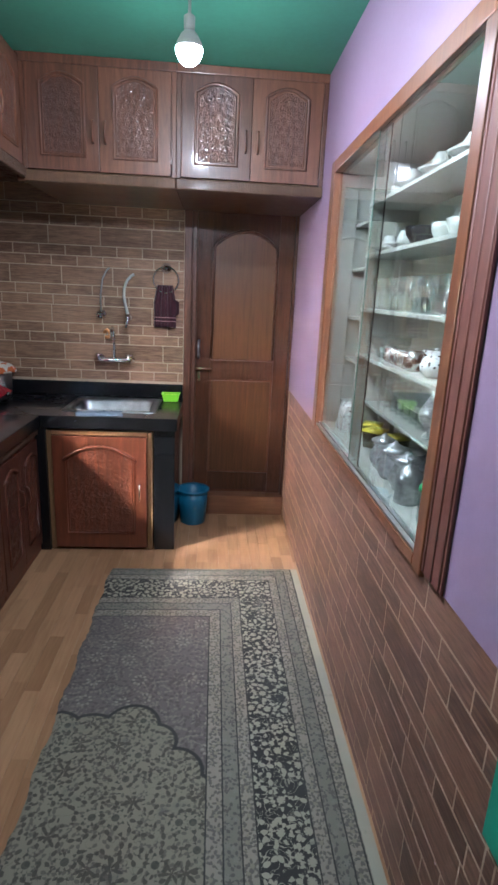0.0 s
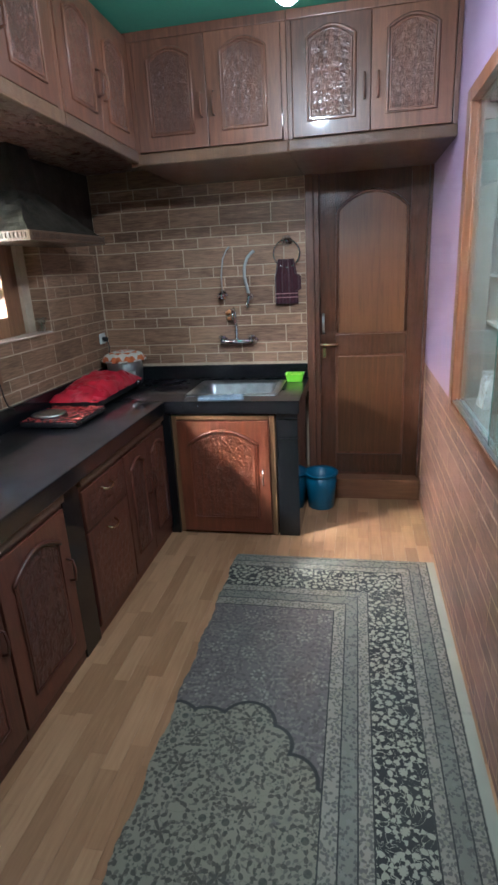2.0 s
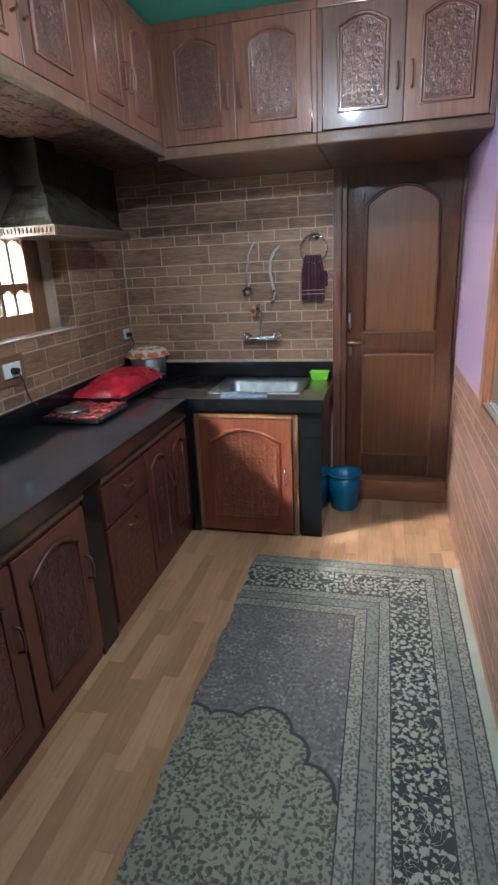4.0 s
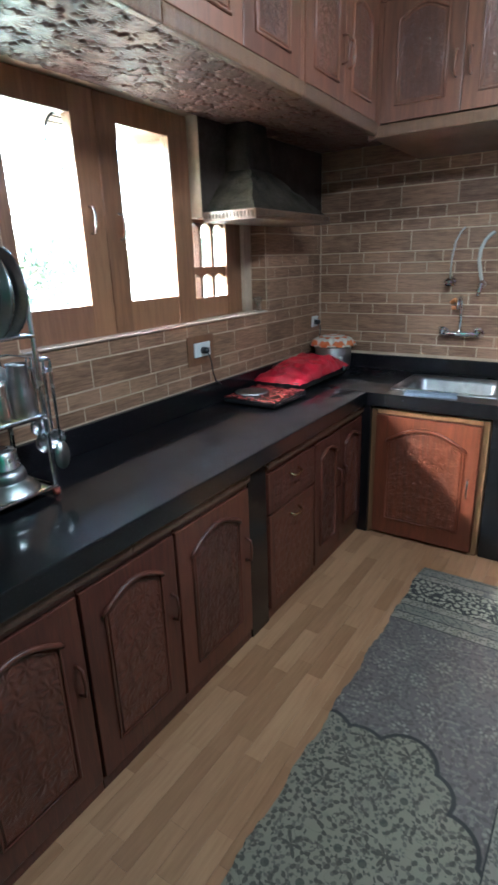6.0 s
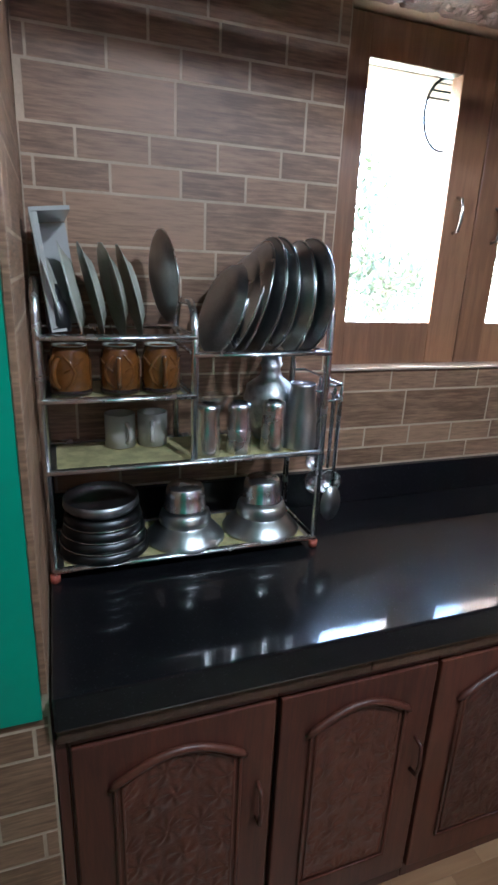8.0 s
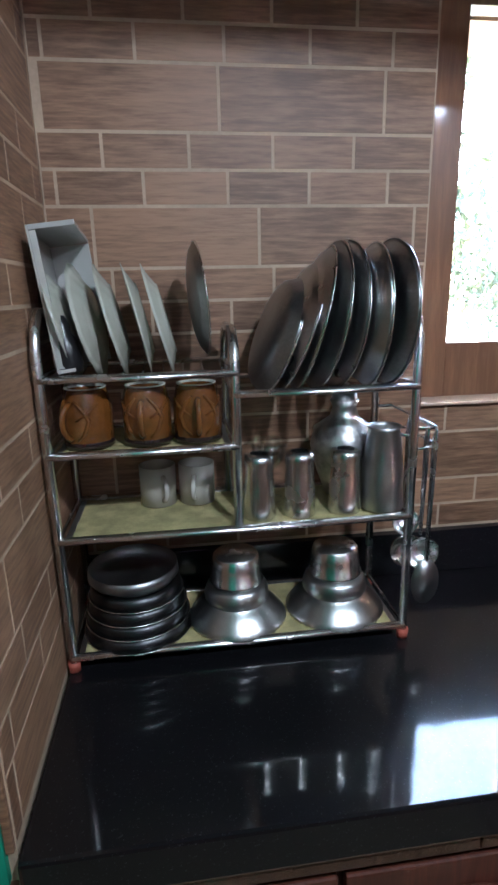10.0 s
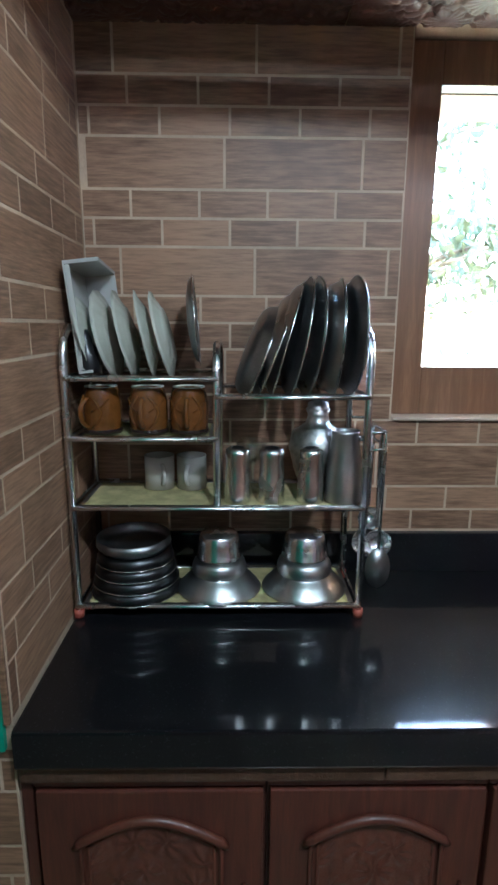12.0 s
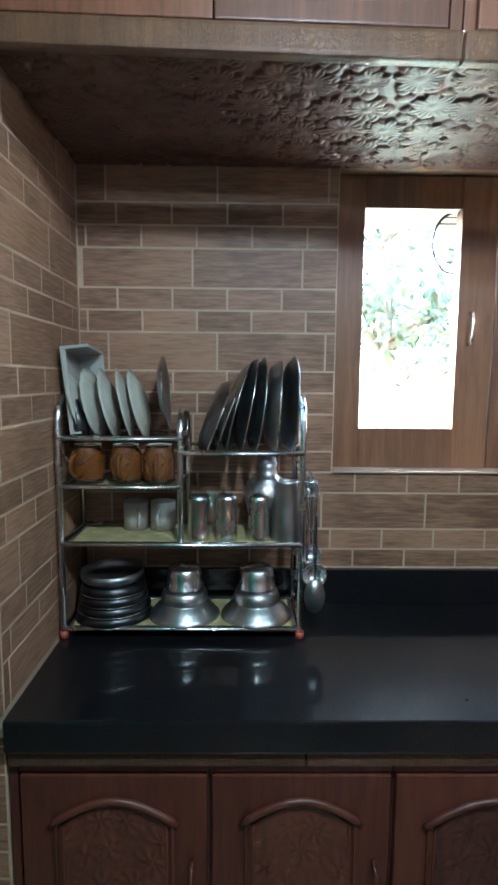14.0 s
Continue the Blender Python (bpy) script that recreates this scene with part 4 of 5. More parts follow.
g1 = single("glass_tumbler", lathe(B(), shell([(0.026, 0), (0.027, 0.01), (0.031, 0.12)], 0.0025), 18), GLASS, "clear straight glass tumbler on a showcase shelf", "glass", "glass tumblers", at_shelf(3, 0.14, 0.06))
for k in range(1, 9):
    copy_thing(g1, at_shelf(3, 0.14 + 0.02 * (k % 2), 0.06 + 0.072 * k))
for k in range(7):
    copy_thing(g1, at_shelf(3, 0.24, 0.10 + 0.076 * k))
g2 = single("glass_goblet", lathe(B(), [(0, 0), (0.03, 0.0), (0.03, 0.003), (0.005, 0.008), (0.004, 0.05), (0.02, 0.065), (0.033, 0.09), (0.034, 0.125), (0.0315, 0.125), (0.03, 0.092), (0.0, 0.066)], 20), GLASS, "clear stemmed glass goblet on a showcase shelf", "goblet", "glass goblets", at_shelf(3, 0.16, 0.78))
for k in range(1, 5):
    copy_thing(g2, at_shelf(3, 0.16 + 0.05 * (k % 2), 0.78 + 0.082 * k))
for k in range(6):
    copy_thing(g2, at_shelf(1, 0.24, 0.66 + 0.08 * k))


def patterned_mug(m):
    c = thing("patterned_mug", m, "silver mug with a red-brown pattern in a row", "mug", "patterned mugs")
    part("body", lathe(B(), shell([(0.028, 0), (0.036, 0.02), (0.033, 0.05), (0.037, 0.085)], 0.003), 20), SILVERED, c)
    a = [(-0.032 - 0.02 * math.sin(t), 0, 0.045 + 0.026 * math.cos(t)) for t in np.linspace(0.1, 3.0, 8)]
    part("ear", tube(B(), a, 0.0035, 7), SILVERED, c)
    return c


pm = patterned_mug(at_shelf(2, 0.15, 0.60) @ Matrix.Scale(0.8, 4))
for k in range(1, 5):
    copy_thing(pm, at_shelf(2, 0.15, 0.60 + 0.066 * k) @ Matrix.Scale(0.8, 4))


def teapot(m, material, label):
    c = thing("teapot", m, label, "teapot", "teapots")
    part("body", lathe(B(), [(0, 0), (0.035, 0), (0.04, 0.005), (0.062, 0.03), (0.066, 0.05), (0.055, 0.08), (0.035, 0.095), (0.033, 0.1), (0, 0.1)], 24), material, c)
    part("lid", lathe(B(), [(0.036, 0.1), (0.03, 0.108), (0.01, 0.114), (0.006, 0.12), (0.01, 0.127), (0, 0.132)], 20), material, c)
    part("spout", tube(B(), [(0, -0.05, 0.045), (0, -0.075, 0.055), (0, -0.09, 0.085), (0, -0.1, 0.1)], [0.014, 0.011, 0.008, 0.007], 9), material, c)
    part("ear", tube(B(), [(0, 0.045 + 0.045 * math.sin(t), 0.052 + 0.034 * math.cos(t)) for t in np.linspace(0.1, 3.0, 9)], 0.005, 7), material, c)
    return c


tp = teapot(at_shelf(2, 0.17, 0.47) @ Matrix.Scale(0.72, 4), FLORAL, "white teapot with dark flowers on a showcase shelf")
copy_thing(tp, at_shelf(2, 0.18, 0.30) @ pose(0, 0, 0, 0, 0, 40) @ Matrix.Scale(0.72, 4)), copy_thing(tp, at_shelf(2, 0.16, 0.16) @ pose(0, 0, 0, 0, 0, -30) @ Matrix.Scale(0.72, 4))
copy_thing(proto, at_shelf(2, 0.14, 0.10))
fb = single("flowered_bowl", lathe(B(), cup_profile(0.06, 0.075), 24), FLORAL, "white bowl with dark flower pattern on a showcase shelf", "bowl", "flowered bowls", at_shelf(2, 0.25, 0.12))
copy_thing(fb, at_shelf(2, 0.25, 0.36)), copy_thing(fb, at_shelf(2, 0.24, 0.60))
single("glass_bowl", lathe(B(), cup_profile(0.085, 0.09), 26), GLASS, "clear glass serving bowl on a showcase shelf", "bowl", m=at_shelf(2, 0.2, 1.02))
vase = single("silver_vase", lathe(B(), [(0, 0), (0.03, 0), (0.032, 0.006), (0.018, 0.02), (0.045, 0.06), (0.05, 0.085), (0.03, 0.125), (0.015, 0.15), (0.018, 0.175), (0.024, 0.182), (0, 0.178)], 22), HAMMERED, "engraved silver vase with a slim neck", "vase", "silver vases", at_shelf(1, 0.215, 0.53))
copy_thing(vase, at_shelf(1, 0.23, 0.41)), copy_thing(vase, at_shelf(1, 0.22, 0.24))


def silver_tin(m, r, h, label):
    c = thing("silver_tin", m, label, "tin", "silver tins")
    part("body", lathe(B(), [(0, 0), (r, 0), (r * 1.02, 0.004), (r, 0.01), (r, h * 0.94), (r * 1.02, h), (0, h)], 24), HAMMERED, c)
    part("lid", lathe(B(), [(r * 1.03, h), (r, h + 0.012), (r * 0.6, h + 0.03), (0.01, h + 0.036), (0.008, h + 0.05), (0.012, h + 0.056), (0, h + 0.062)], 24), HAMMERED, c, "domed silver lid")
    return c


silver_tin(at_shelf(0, 0.11, 0.10), 0.045, 0.10, "engraved silver tin with a domed lid")
silver_tin(at_shelf(0, 0.172, 0.235), 0.05, 0.10, "engraved silver tin with a domed lid")
silver_tin(at_shelf(0, 0.09, 0.36), 0.04, 0.085, "small engraved silver tin with a domed lid")
for y, r in ((0.47, 0.055), (0.6, 0.06), (0.72, 0.05)):
    single("steel_pot", lathe(B(), [(0, 0), (r * 0.7, 0), (r, 0.03), (r, 0.055), (r * 0.7, 0.085), (r * 0.75, 0.095), (r * 1.0, 0.105), (r * 0.5, 0.118), (0.012, 0.126), (0, 0.14)], 24), HAMMERED, "round steel pot with a lid in the showcase", "pot", "steel pots", at_shelf(0, 0.12, y))
for y, r in ((0.62, 0.08), (0.77, 0.07)):
    single("grey_dish", lathe(B(), cup_profile(r, 0.05), 24), STEEL_DARK, "wide dull grey metal dish in the showcase", "dish", "grey dishes", at_shelf(0, 0.235, y))
yj = thing("food_box", at_shelf(0, 0.17, 1.0), "clear plastic box with a yellow lid", "box", "food boxes")
part("tub", lathe(B(), shell([(0.05, 0), (0.055, 0.07)], 0.002), 4), make_thin_glass("cloudy_plastic", (0.8, 0.8, 0.74), 0.12), yj)
part("lid", lathe(B(), [(0, 0.07), (0.06, 0.07), (0.06, 0.082), (0, 0.084)], 4), plain("yellow_plastic", (0.42, 0.34, 0.03), 0.35), yj, "yellow plastic lid")
copy_thing(yj, at_shelf(0, 0.19, 1.11) @ pose(0, 0, 0, 0, 0, 20)), copy_thing(yj, at_shelf(0, 0.225, 0.89) @ pose(0, 0, 0, 0, 0, 60))
gj = thing("glass_jar", at_shelf(0, 0.085, 0.19) @ Matrix.Scale(0.75, 4), "clear glass jar with a green lid", "jar")
part("jar", lathe(B(), shell([(0.03, 0), (0.034, 0.01), (0.034, 0.13)], 0.002), 18), GLASS, gj)
part("lid", lathe(B(), [(0, 0.131), (0.036, 0.131), (0.036, 0.152), (0, 0.154)], 18), plain("green_plastic", (0.02, 0.25, 0.07), 0.4), gj, "green plastic lid")
bm = box(B(), (-0.05, -0.06, 0), (0.05, 0.06, 0.13))
bmesh.ops.subdivide_edges(bm, edges=bm.edges, cuts=5, use_grid_fill=True)
for v in bm.verts:
    k = noise.noise_vector(v.co * 14 + Vector((3, 1, 2))) * 0.018
    v.co += Vector((k.x, k.y, k.z if v.co.z > 0.01 else 0))
    v.co.x *= 1 - 0.5 * max(v.co.z, 0) / 0.13
single("plastic_bag", bm, FLORAL, "crumpled white printed plastic bag in the showcase", "bag", m=at_shelf(0, 0.13, 1.33))
single("paper_carton", box(B(), (-0.03, -0.04, 0), (0.03, 0.04, 0.14), 0.002), plain("pale_card", (0.6, 0.62, 0.5), 0.7), "pale upright cardboard carton in the showcase", "carton", m=pose(RX + 0.2, SY + 1.33, SZ + SHELF_Z[3] - 0.046 + 0.001, 0, 0, 12))
for k in range(4):
    single("folded_tray", box(B(), (-0.05, -0.006, 0), (0.05, 0.006, 0.16), 0.002), plain("dark_tray", (0.06, 0.045, 0.04), 0.4), "dark narrow tray standing in the showcase", "tray", "standing trays", pose(RX + 0.22, SY + 1.26 + 0.035 * k, SZ + SHELF_Z[1] - 0.046 + 0.001))

# ---- dish rack ----
RKX, RKY = -1.208, 0.757
LINER = plain("patterned_liner", (0.42, 0.37, 0.18), 0.55, var=0.4, scale=28)
CREAM = plain("cream_stoneware", (0.45, 0.45, 0.375), 0.25, var=0.06)


def dish_rack():
    r = thing("dish_rack", pose(RKX, RKY, TOP), "stainless steel dish rack of three tiers on the worktop", "dish rack")
    D, W = 0.205, 0.65
    for y, z0, z1 in ((0, 0.018, 0.60), (W, 0.018, 0.60), (0.322, 0.262, 0.565)):
        arch = [(0, y, z0), (0, y, z1), (-0.012, y, z1 + 0.035), (-0.045, y, z1 + 0.06), (-D + 0.045, y, z1 + 0.06), (-D + 0.012, y, z1 + 0.035), (-D, y, z1), (-D, y, z0)]
        part("hoop", tube(B(), arch, 0.0085, 10), STEEL, r, "bent steel tube")
    for x in (0, -D):
        for y in (0, W):
            part("foot", lathe(B(), [(0, 0.0005), (0.011, 0.0005), (0.012, 0.02), (0, 0.02)], 12, (x, y, 0)), RUBBER, r, "red rubber foot")
    for name, y0, y1, z, liner in (("bottom_tier", 0.0, W, 0.03, True), ("middle_tier", 0.0, W, 0.268, True), ("cup_tier", 0.0, 0.322, 0.425, True)):
        t = part(name, tube(B(), [(0.004, y0, z), (0.004, y1, z), (-D, y1, z), (-D, y0, z)], 0.006, 8, closed=True, flat=1.3), STEEL, r)
        part("tray", box(B(), (-D + 0.004, y0 + 0.008, z - 0.006), (0.0, y1 - 0.008, z - 0.003)), BRUSHED, t)
        lin = B()
        n, q = 24, 8
        g = [[lin.verts.new((-D + 0.008 + (D - 0.008) * j / q, y0 + 0.02 + (y1 - y0 - 0.04) * i / n, z - 0.001 + 0.003 * noise.noise((i * 0.7, j * 0.9, z * 30)))) for j in range(q + 1)] for i in range(n + 1)]
        for i in range(n):
            for j in range(q):
                lin.faces.new((g[i][j], g[i + 1][j], g[i + 1][j + 1], g[i][j + 1])).smooth = True
        part("liner", lin, LINER, t, "yellow-green patterned shelf liner")
    for name, y0, y1, z in (("plate_tier", 0.0, 0.322, 0.555), ("thali_tier", 0.322, W, 0.518)):
        t = part(name, tube(B(), [(0.004, y0, z), (0.004, y1, z), (-D, y1, z), (-D, y0, z)], 0.006, 8, closed=True, flat=1.3), STEEL, r)
        n = 8
        for k in range(n + 1):
            y = y0 + 0.012 + (y1 - y0 - 0.024) * k / n
            part("wire", tube(B(), [(0.004, y, z + 0.002), (-0.05, y, z - 0.004), (-0.1, y, z - 0.01), (-D + 0.04, y, z - 0.004), (-D, y, z + 0.002)], 0.002, 6), STEEL, t)
    hb = part("hook_rail", tube(B(), [(0.004, W + 0.008, 0.44), (0.004, W + 0.04, 0.44), (-D, W + 0.04, 0.44), (-D, W + 0.008, 0.44)], 0.0035, 8), STEEL, r, "side rail for hanging ladles")
    tube_b = tube(B(), [(0.004, W + 0.008, 0.40), (0.004, W + 0.045, 0.405), (-D * 0.7, W + 0.045, 0.405), (-D * 0.7, W + 0.008, 0.40)], 0.003, 8)
    part("hook_rail", tube_b, STEEL, r)


dish_rack()


def on_rack(x, y, z, *turn):
    return pose(RKX + x, RKY + y, TOP + z, *turn)


def upright_dish(name, r, d, y, z, lean, material, label, category, group, wave=None, x=-0.10, yaw=0.0, rim=0.004):
    """A plate on edge: its axis along the rack, leaning by some degrees."""
    if material is CREAM:
        bm = lathe(B(), shell([(r * 0.6, 0), (r * 0.62, d * 0.15), (r * 0.68, d * 0.3), (r * 0.84, d * 0.75), (r, d)], 0.0035), 64, wave=wave)
    else:
        bm = lathe(B(), shell([(r * 0.3, -0.007), (r * 0.6, -0.004), (r * 0.78, 0.0), (r * 0.88, d * 0.3), (r * 0.95, d * 0.85), (r, d)], 0.002), 44, wave=wave)
    m = on_rack(x, y, z) @ pose(0, 0, 0, lean, 0, yaw) @ pose(0, 0, r, 90 if material is CREAM else -90, 0, 0)
    if material is CREAM:
        return single(name, bm, material, label, category, group, m)
    c = thing(name, m, label, category, group)
    part("dish", bm, material, c)
    lip = [(r * (wave(a) if wave else 1) * math.cos(a), r * (wave(a) if wave else 1) * math.sin(a), d) for a in np.linspace(0, math.tau, 49)[:-1]]
    part("rim", tube(B(), lip, 0.0017, 6, closed=True), STEEL, c, "bright rolled steel rim")
    return c


scallop = lambda a: 1 + 0.03 * abs(math.sin(a * 8))
for k, y in enumerate((0.068, 0.110, 0.152, 0.194, 0.236)):
    upright_dish("plate", 0.100, 0.017, y, 0.548, (14, 12.5, 13, 12, 14)[k], CREAM, "cream stoneware plate with a scalloped rim in the rack", "plate", "cream plates", scallop, yaw=(4, -3, 2, 5, 0)[k])
upright_dish("steel_tray", 0.128, 0.012, 0.272, 0.548, 5, STEEL_BLUED, "dark steel tray standing in the dish rack", "tray", "", lambda a: 1 - 0.22 * abs(math.sin(a)), yaw=3)
for k, (y, lean, r, d) in enumerate(((0.352, -21, 0.115, 0.03), (0.388, -20, 0.128, 0.022), (0.425, -15, 0.135, 0.02), (0.462, -10, 0.137, 0.02), (0.50, -6, 0.135, 0.02), (0.55, -3, 0.132, 0.034), (0.60, -2, 0.135, 0.022))):
    upright_dish("thali_plate", r, d, y, 0.508, lean, STEEL_DARK if k % 3 else STEEL_BLUED, "dull steel thali plate standing on edge in the rack", "plate", "steel plates", yaw=(3, 0, -4, 2, 5, -2, 3)[k])


def brown_mug(m, material, label, group, h=0.104, r=0.044, dark_foot=True):
    c = thing("mug", m, label, "mug", group)
    bulge = [(r * 0.86, 0.0), (r * 0.97, 0.006), (r * 1.0, h * 0.3), (r * 0.99, h * 0.7), (r * 0.86, h * 0.92), (r * 0.8, h)]
    part("body", lathe(B(), shell(bulge if dark_foot else [(r, 0), (r, h)], 0.004), 26, wave=(lambda a: 1 + 0.012 * math.cos(a * 12)) if dark_foot else None), material, c)
    a = [(r * 0.85 + 0.024 * math.sin(t), 0, h * 0.48 + h * 0.3 * math.cos(t)) for t in np.linspace(0.1, 3.04, 10)]
    part("ear", tube(B(), a, 0.0055, 8), material, c)
    if dark_foot:
        for side in (-1, 1):
            leaf = [(0.99 * r * math.cos(q), 0.99 * r * math.sin(q), z) for q, z in ((side * 0.25, h * 0.84), (side * 0.55, h * 0.7), (side * 0.8, h * 0.5), (side * 0.62, h * 0.3), (side * 0.3, h * 0.16))]
            part("leaf_relief", tube(B(), leaf, [0.002, 0.004, 0.0045, 0.004, 0.002], 6), material, c)
            vein = [(1.0 * r * math.cos(q), 1.0 * r * math.sin(q), z) for q, z in ((side * 0.3, h * 0.5), (side * 0.75, h * 0.62), (side * 1.2, h * 0.78))]
            part("leaf_relief", tube(B(), vein, [0.002, 0.0035, 0.002], 6), material, c)
        part("base_band", lathe(B(), [(r * 0.84, 0.0), (r * 0.99, 0.001), (r * 1.015, 0.008), (r * 0.98, 0.012)], 26), GLAZE_DARK, c, "dark glazed foot")
        part("rim", lathe(B(), [(r * 0.81, h), (r * 0.83, h + 0.002), (r * 0.72, h + 0.002), (r * 0.7, h - 0.002)], 26), CREAM, c, "pale unglazed rim")
    return c


GLAZE = plain("brown_glaze", (0.125, 0.045, 0.009), 0.08, var=0.35, scale=30, bump=0.8, bscale=45, coat=0.5)
MUG_WHITE = plain("grey_white_porcelain", (0.48, 0.46, 0.41), 0.2, var=0.06)
GLAZE_DARK = plain("dark_brown_glaze", (0.02, 0.012, 0.01), 0.15)
for y, a in ((0.062, -35), (0.166, -8), (0.257, 0)):
    brown_mug(on_rack(-0.06, y, 0.427, 0, 0, a), GLAZE, "glossy brown glazed mug with relief leaves", "brown mugs")
for y, a in ((0.172, 20), (0.252, -10)):
    brown_mug(on_rack(-0.158, y, 0.269, 0, 0, a), MUG_WHITE, "plain white straight mug at the back of the rack", "white mugs", 0.082, 0.037, False)
t0 = single("steel_tumbler", lathe(B(), shell([(0.031, 0), (0.0315, 0.003), (0.029, 0.06), (0.0265, 0.1), (0.029, 0.112), (0.027, 0.122), (0.018, 0.126)], 0.0012), 24), STEEL, "shiny stainless steel tumbler in the rack", "tumbler", "steel tumblers", on_rack(-0.045, 0.367, 0.270))
for y in (0.445, 0.535):
    copy_thing(t0, on_rack(-0.045, y, 0.270))
jug = thing("steel_jug", on_rack(-0.05, 0.612, 0.270), "tall tapered steel jug with a handle", "jug")
part("body", lathe(B(), shell([(0.042, 0), (0.043, 0.004), (0.04, 0.08), (0.03, 0.158), (0.033, 0.165)], 0.0015), 26), BRUSHED, jug)
part("ear", tube(B(), [(0.0, 0.032, 0.145), (0.0, 0.06, 0.14), (0.0, 0.062, 0.08), (0.0, 0.042, 0.055)], 0.004, 8), STEEL, jug)
sp = thing("silver_kettle", on_rack(-0.145, 0.562, 0.270), "engraved round silver pot with a narrow neck", "pot")
part("body", lathe(B(), [(0, 0), (0.038, 0), (0.056, 0.05), (0.07, 0.105), (0.062, 0.142), (0.03, 0.165), (0.024, 0.185), (0.03, 0.2), (0, 0.2)], 26), HAMMERED, sp)
part("lid", lathe(B(), [(0.027, 0.2), (0.025, 0.215), (0.008, 0.222), (0.008, 0.232), (0, 0.235)], 18), HAMMERED, sp)
gg = single("glass_ice_cup", lathe(B(), [(0, 0), (0.03, 0), (0.008, 0.012), (0.006, 0.06), (0.03, 0.085), (0.042, 0.125), (0.039, 0.125), (0.027, 0.088), (0, 0.066)], 22), GLASS, "clear footed glass dessert cup in the rack", "glass", "", on_rack(-0.13, 0.40, 0.270))
BLACK_STEEL = plain("blackened_steel", (0.07, 0.073, 0.076), 0.34, 1.0, var=0.25, scale=14)
for k in range(4):
    z = 0.031 + 0.0265 * k
    r = 0.109 - 0.005 * k
    pl = thing("stacked_plate", on_rack(-0.09, 0.118, z), "dark steel plate turned over in a stack on the lowest tier", "plate", "stacked plates")
    part("dish", lathe(B(), [(0, 0.001), (r * 0.99, 0.001), (r * 0.965, 0.012), (r * 0.94, 0.021), (r * 0.86, 0.0255), (0, 0.026)], 40), BLACK_STEEL, pl)
    part("rim", tube(B(), [(r * math.cos(q), r * math.sin(q), 0.002) for q in np.linspace(0, math.tau, 49)[:-1]], 0.0014, 6, closed=True), STEEL, pl, "bright rolled steel rim")
single("dark_basin", lathe(B(), shell([(0.08, 0), (0.09, 0.012), (0.088, 0.03)], 0.002), 36), STEEL_BLUED, "dark steel basin on top of the stacked plates", "bowl", "", on_rack(-0.09, 0.115, 0.1375))
ALUMINIUM = plain("dull_aluminium", (0.5, 0.505, 0.5), 0.33, 1.0, var=0.15, scale=25)
bead = lambda a: 1 + 0.012 * math.cos(a * 44)
for y, r in ((0.322, 0.102), (0.532, 0.103)):
    lid = thing("steel_dome", on_rack(-0.09, y, 0.031), "domed steel lid with a beaded rim, upturned bowl on it", "lid", "steel lids")
    part("brim", lathe(B(), [(0, 0.0), (r, 0.0), (r * 1.0, 0.004), (r * 0.92, 0.013), (r * 0.81, 0.026), (r * 0.7, 0.037), (r * 0.645, 0.041), (r * 0.63, 0.043)], 88, wave=bead), ALUMINIUM, lid, "beaded brim")
    part("dome", lathe(B(), [(r * 0.63, 0.043), (r * 0.655, 0.048), (r * 0.65, 0.06), (r * 0.61, 0.072), (r * 0.55, 0.079), (0, 0.082)], 36), ALUMINIUM, lid)
    bowl = single("steel_bowl", lathe(B(), [(0.054, 0.0), (0.056, 0.003), (0.0535, 0.006), (0.051, 0.036), (0.0465, 0.056), (0.042, 0.061), (0, 0.062)], 30), STEEL, "small steel bowl turned upside down", "bowl", "upturned bowls", on_rack(-0.09, y, 0.1135))


def ladle(y, x, drop, bowl_r, label, flat=False):
    c = thing("ladle", on_rack(x, y, 0.435), label, "ladle", "hanging ladles")
    part("shaft", tube(B(), [(0, 0, 0.008), (0.006, 0, 0.0), (0.002, 0, -0.02), (0, 0, -drop)], [0.003, 0.003, 0.006, 0.004], 8, flat=0.5), STEEL, c)
    if flat:
        part("blade", lathe(B(), [(0, -0.002), (bowl_r, 0), (bowl_r, 0.002), (0, 0.001)], 22, (0, 0, -drop - bowl_r * 1.25), None, Matrix.Rotation(radians(90), 4, "Y") @ Matrix.Diagonal((1.35, 0.8, 1, 1))), BRUSHED, c)
    else:
        part("bowl", lathe(B(), shell([(0.002, 0), (bowl_r * 0.6, 0.006), (bowl_r * 0.92, 0.02), (bowl_r, 0.03)], 0.0015), 22, (-0.012, 0, -drop - bowl_r), None, Matrix.Rotation(radians(90), 4, "Y")), STEEL, c)


ladle(0.690, -0.03, 0.225, 0.034, "round steel ladle hanging from the rack")
ladle(0.675, -0.07, 0.235, 0.036, "round steel ladle hanging from the rack")
ladle(0.688, 0.006, 0.265, 0.036, "flat steel turning spoon hanging from the rack", True)
ladle(0.692, -0.12, 0.20, 0.03, "small steel ladle hanging from the rack")

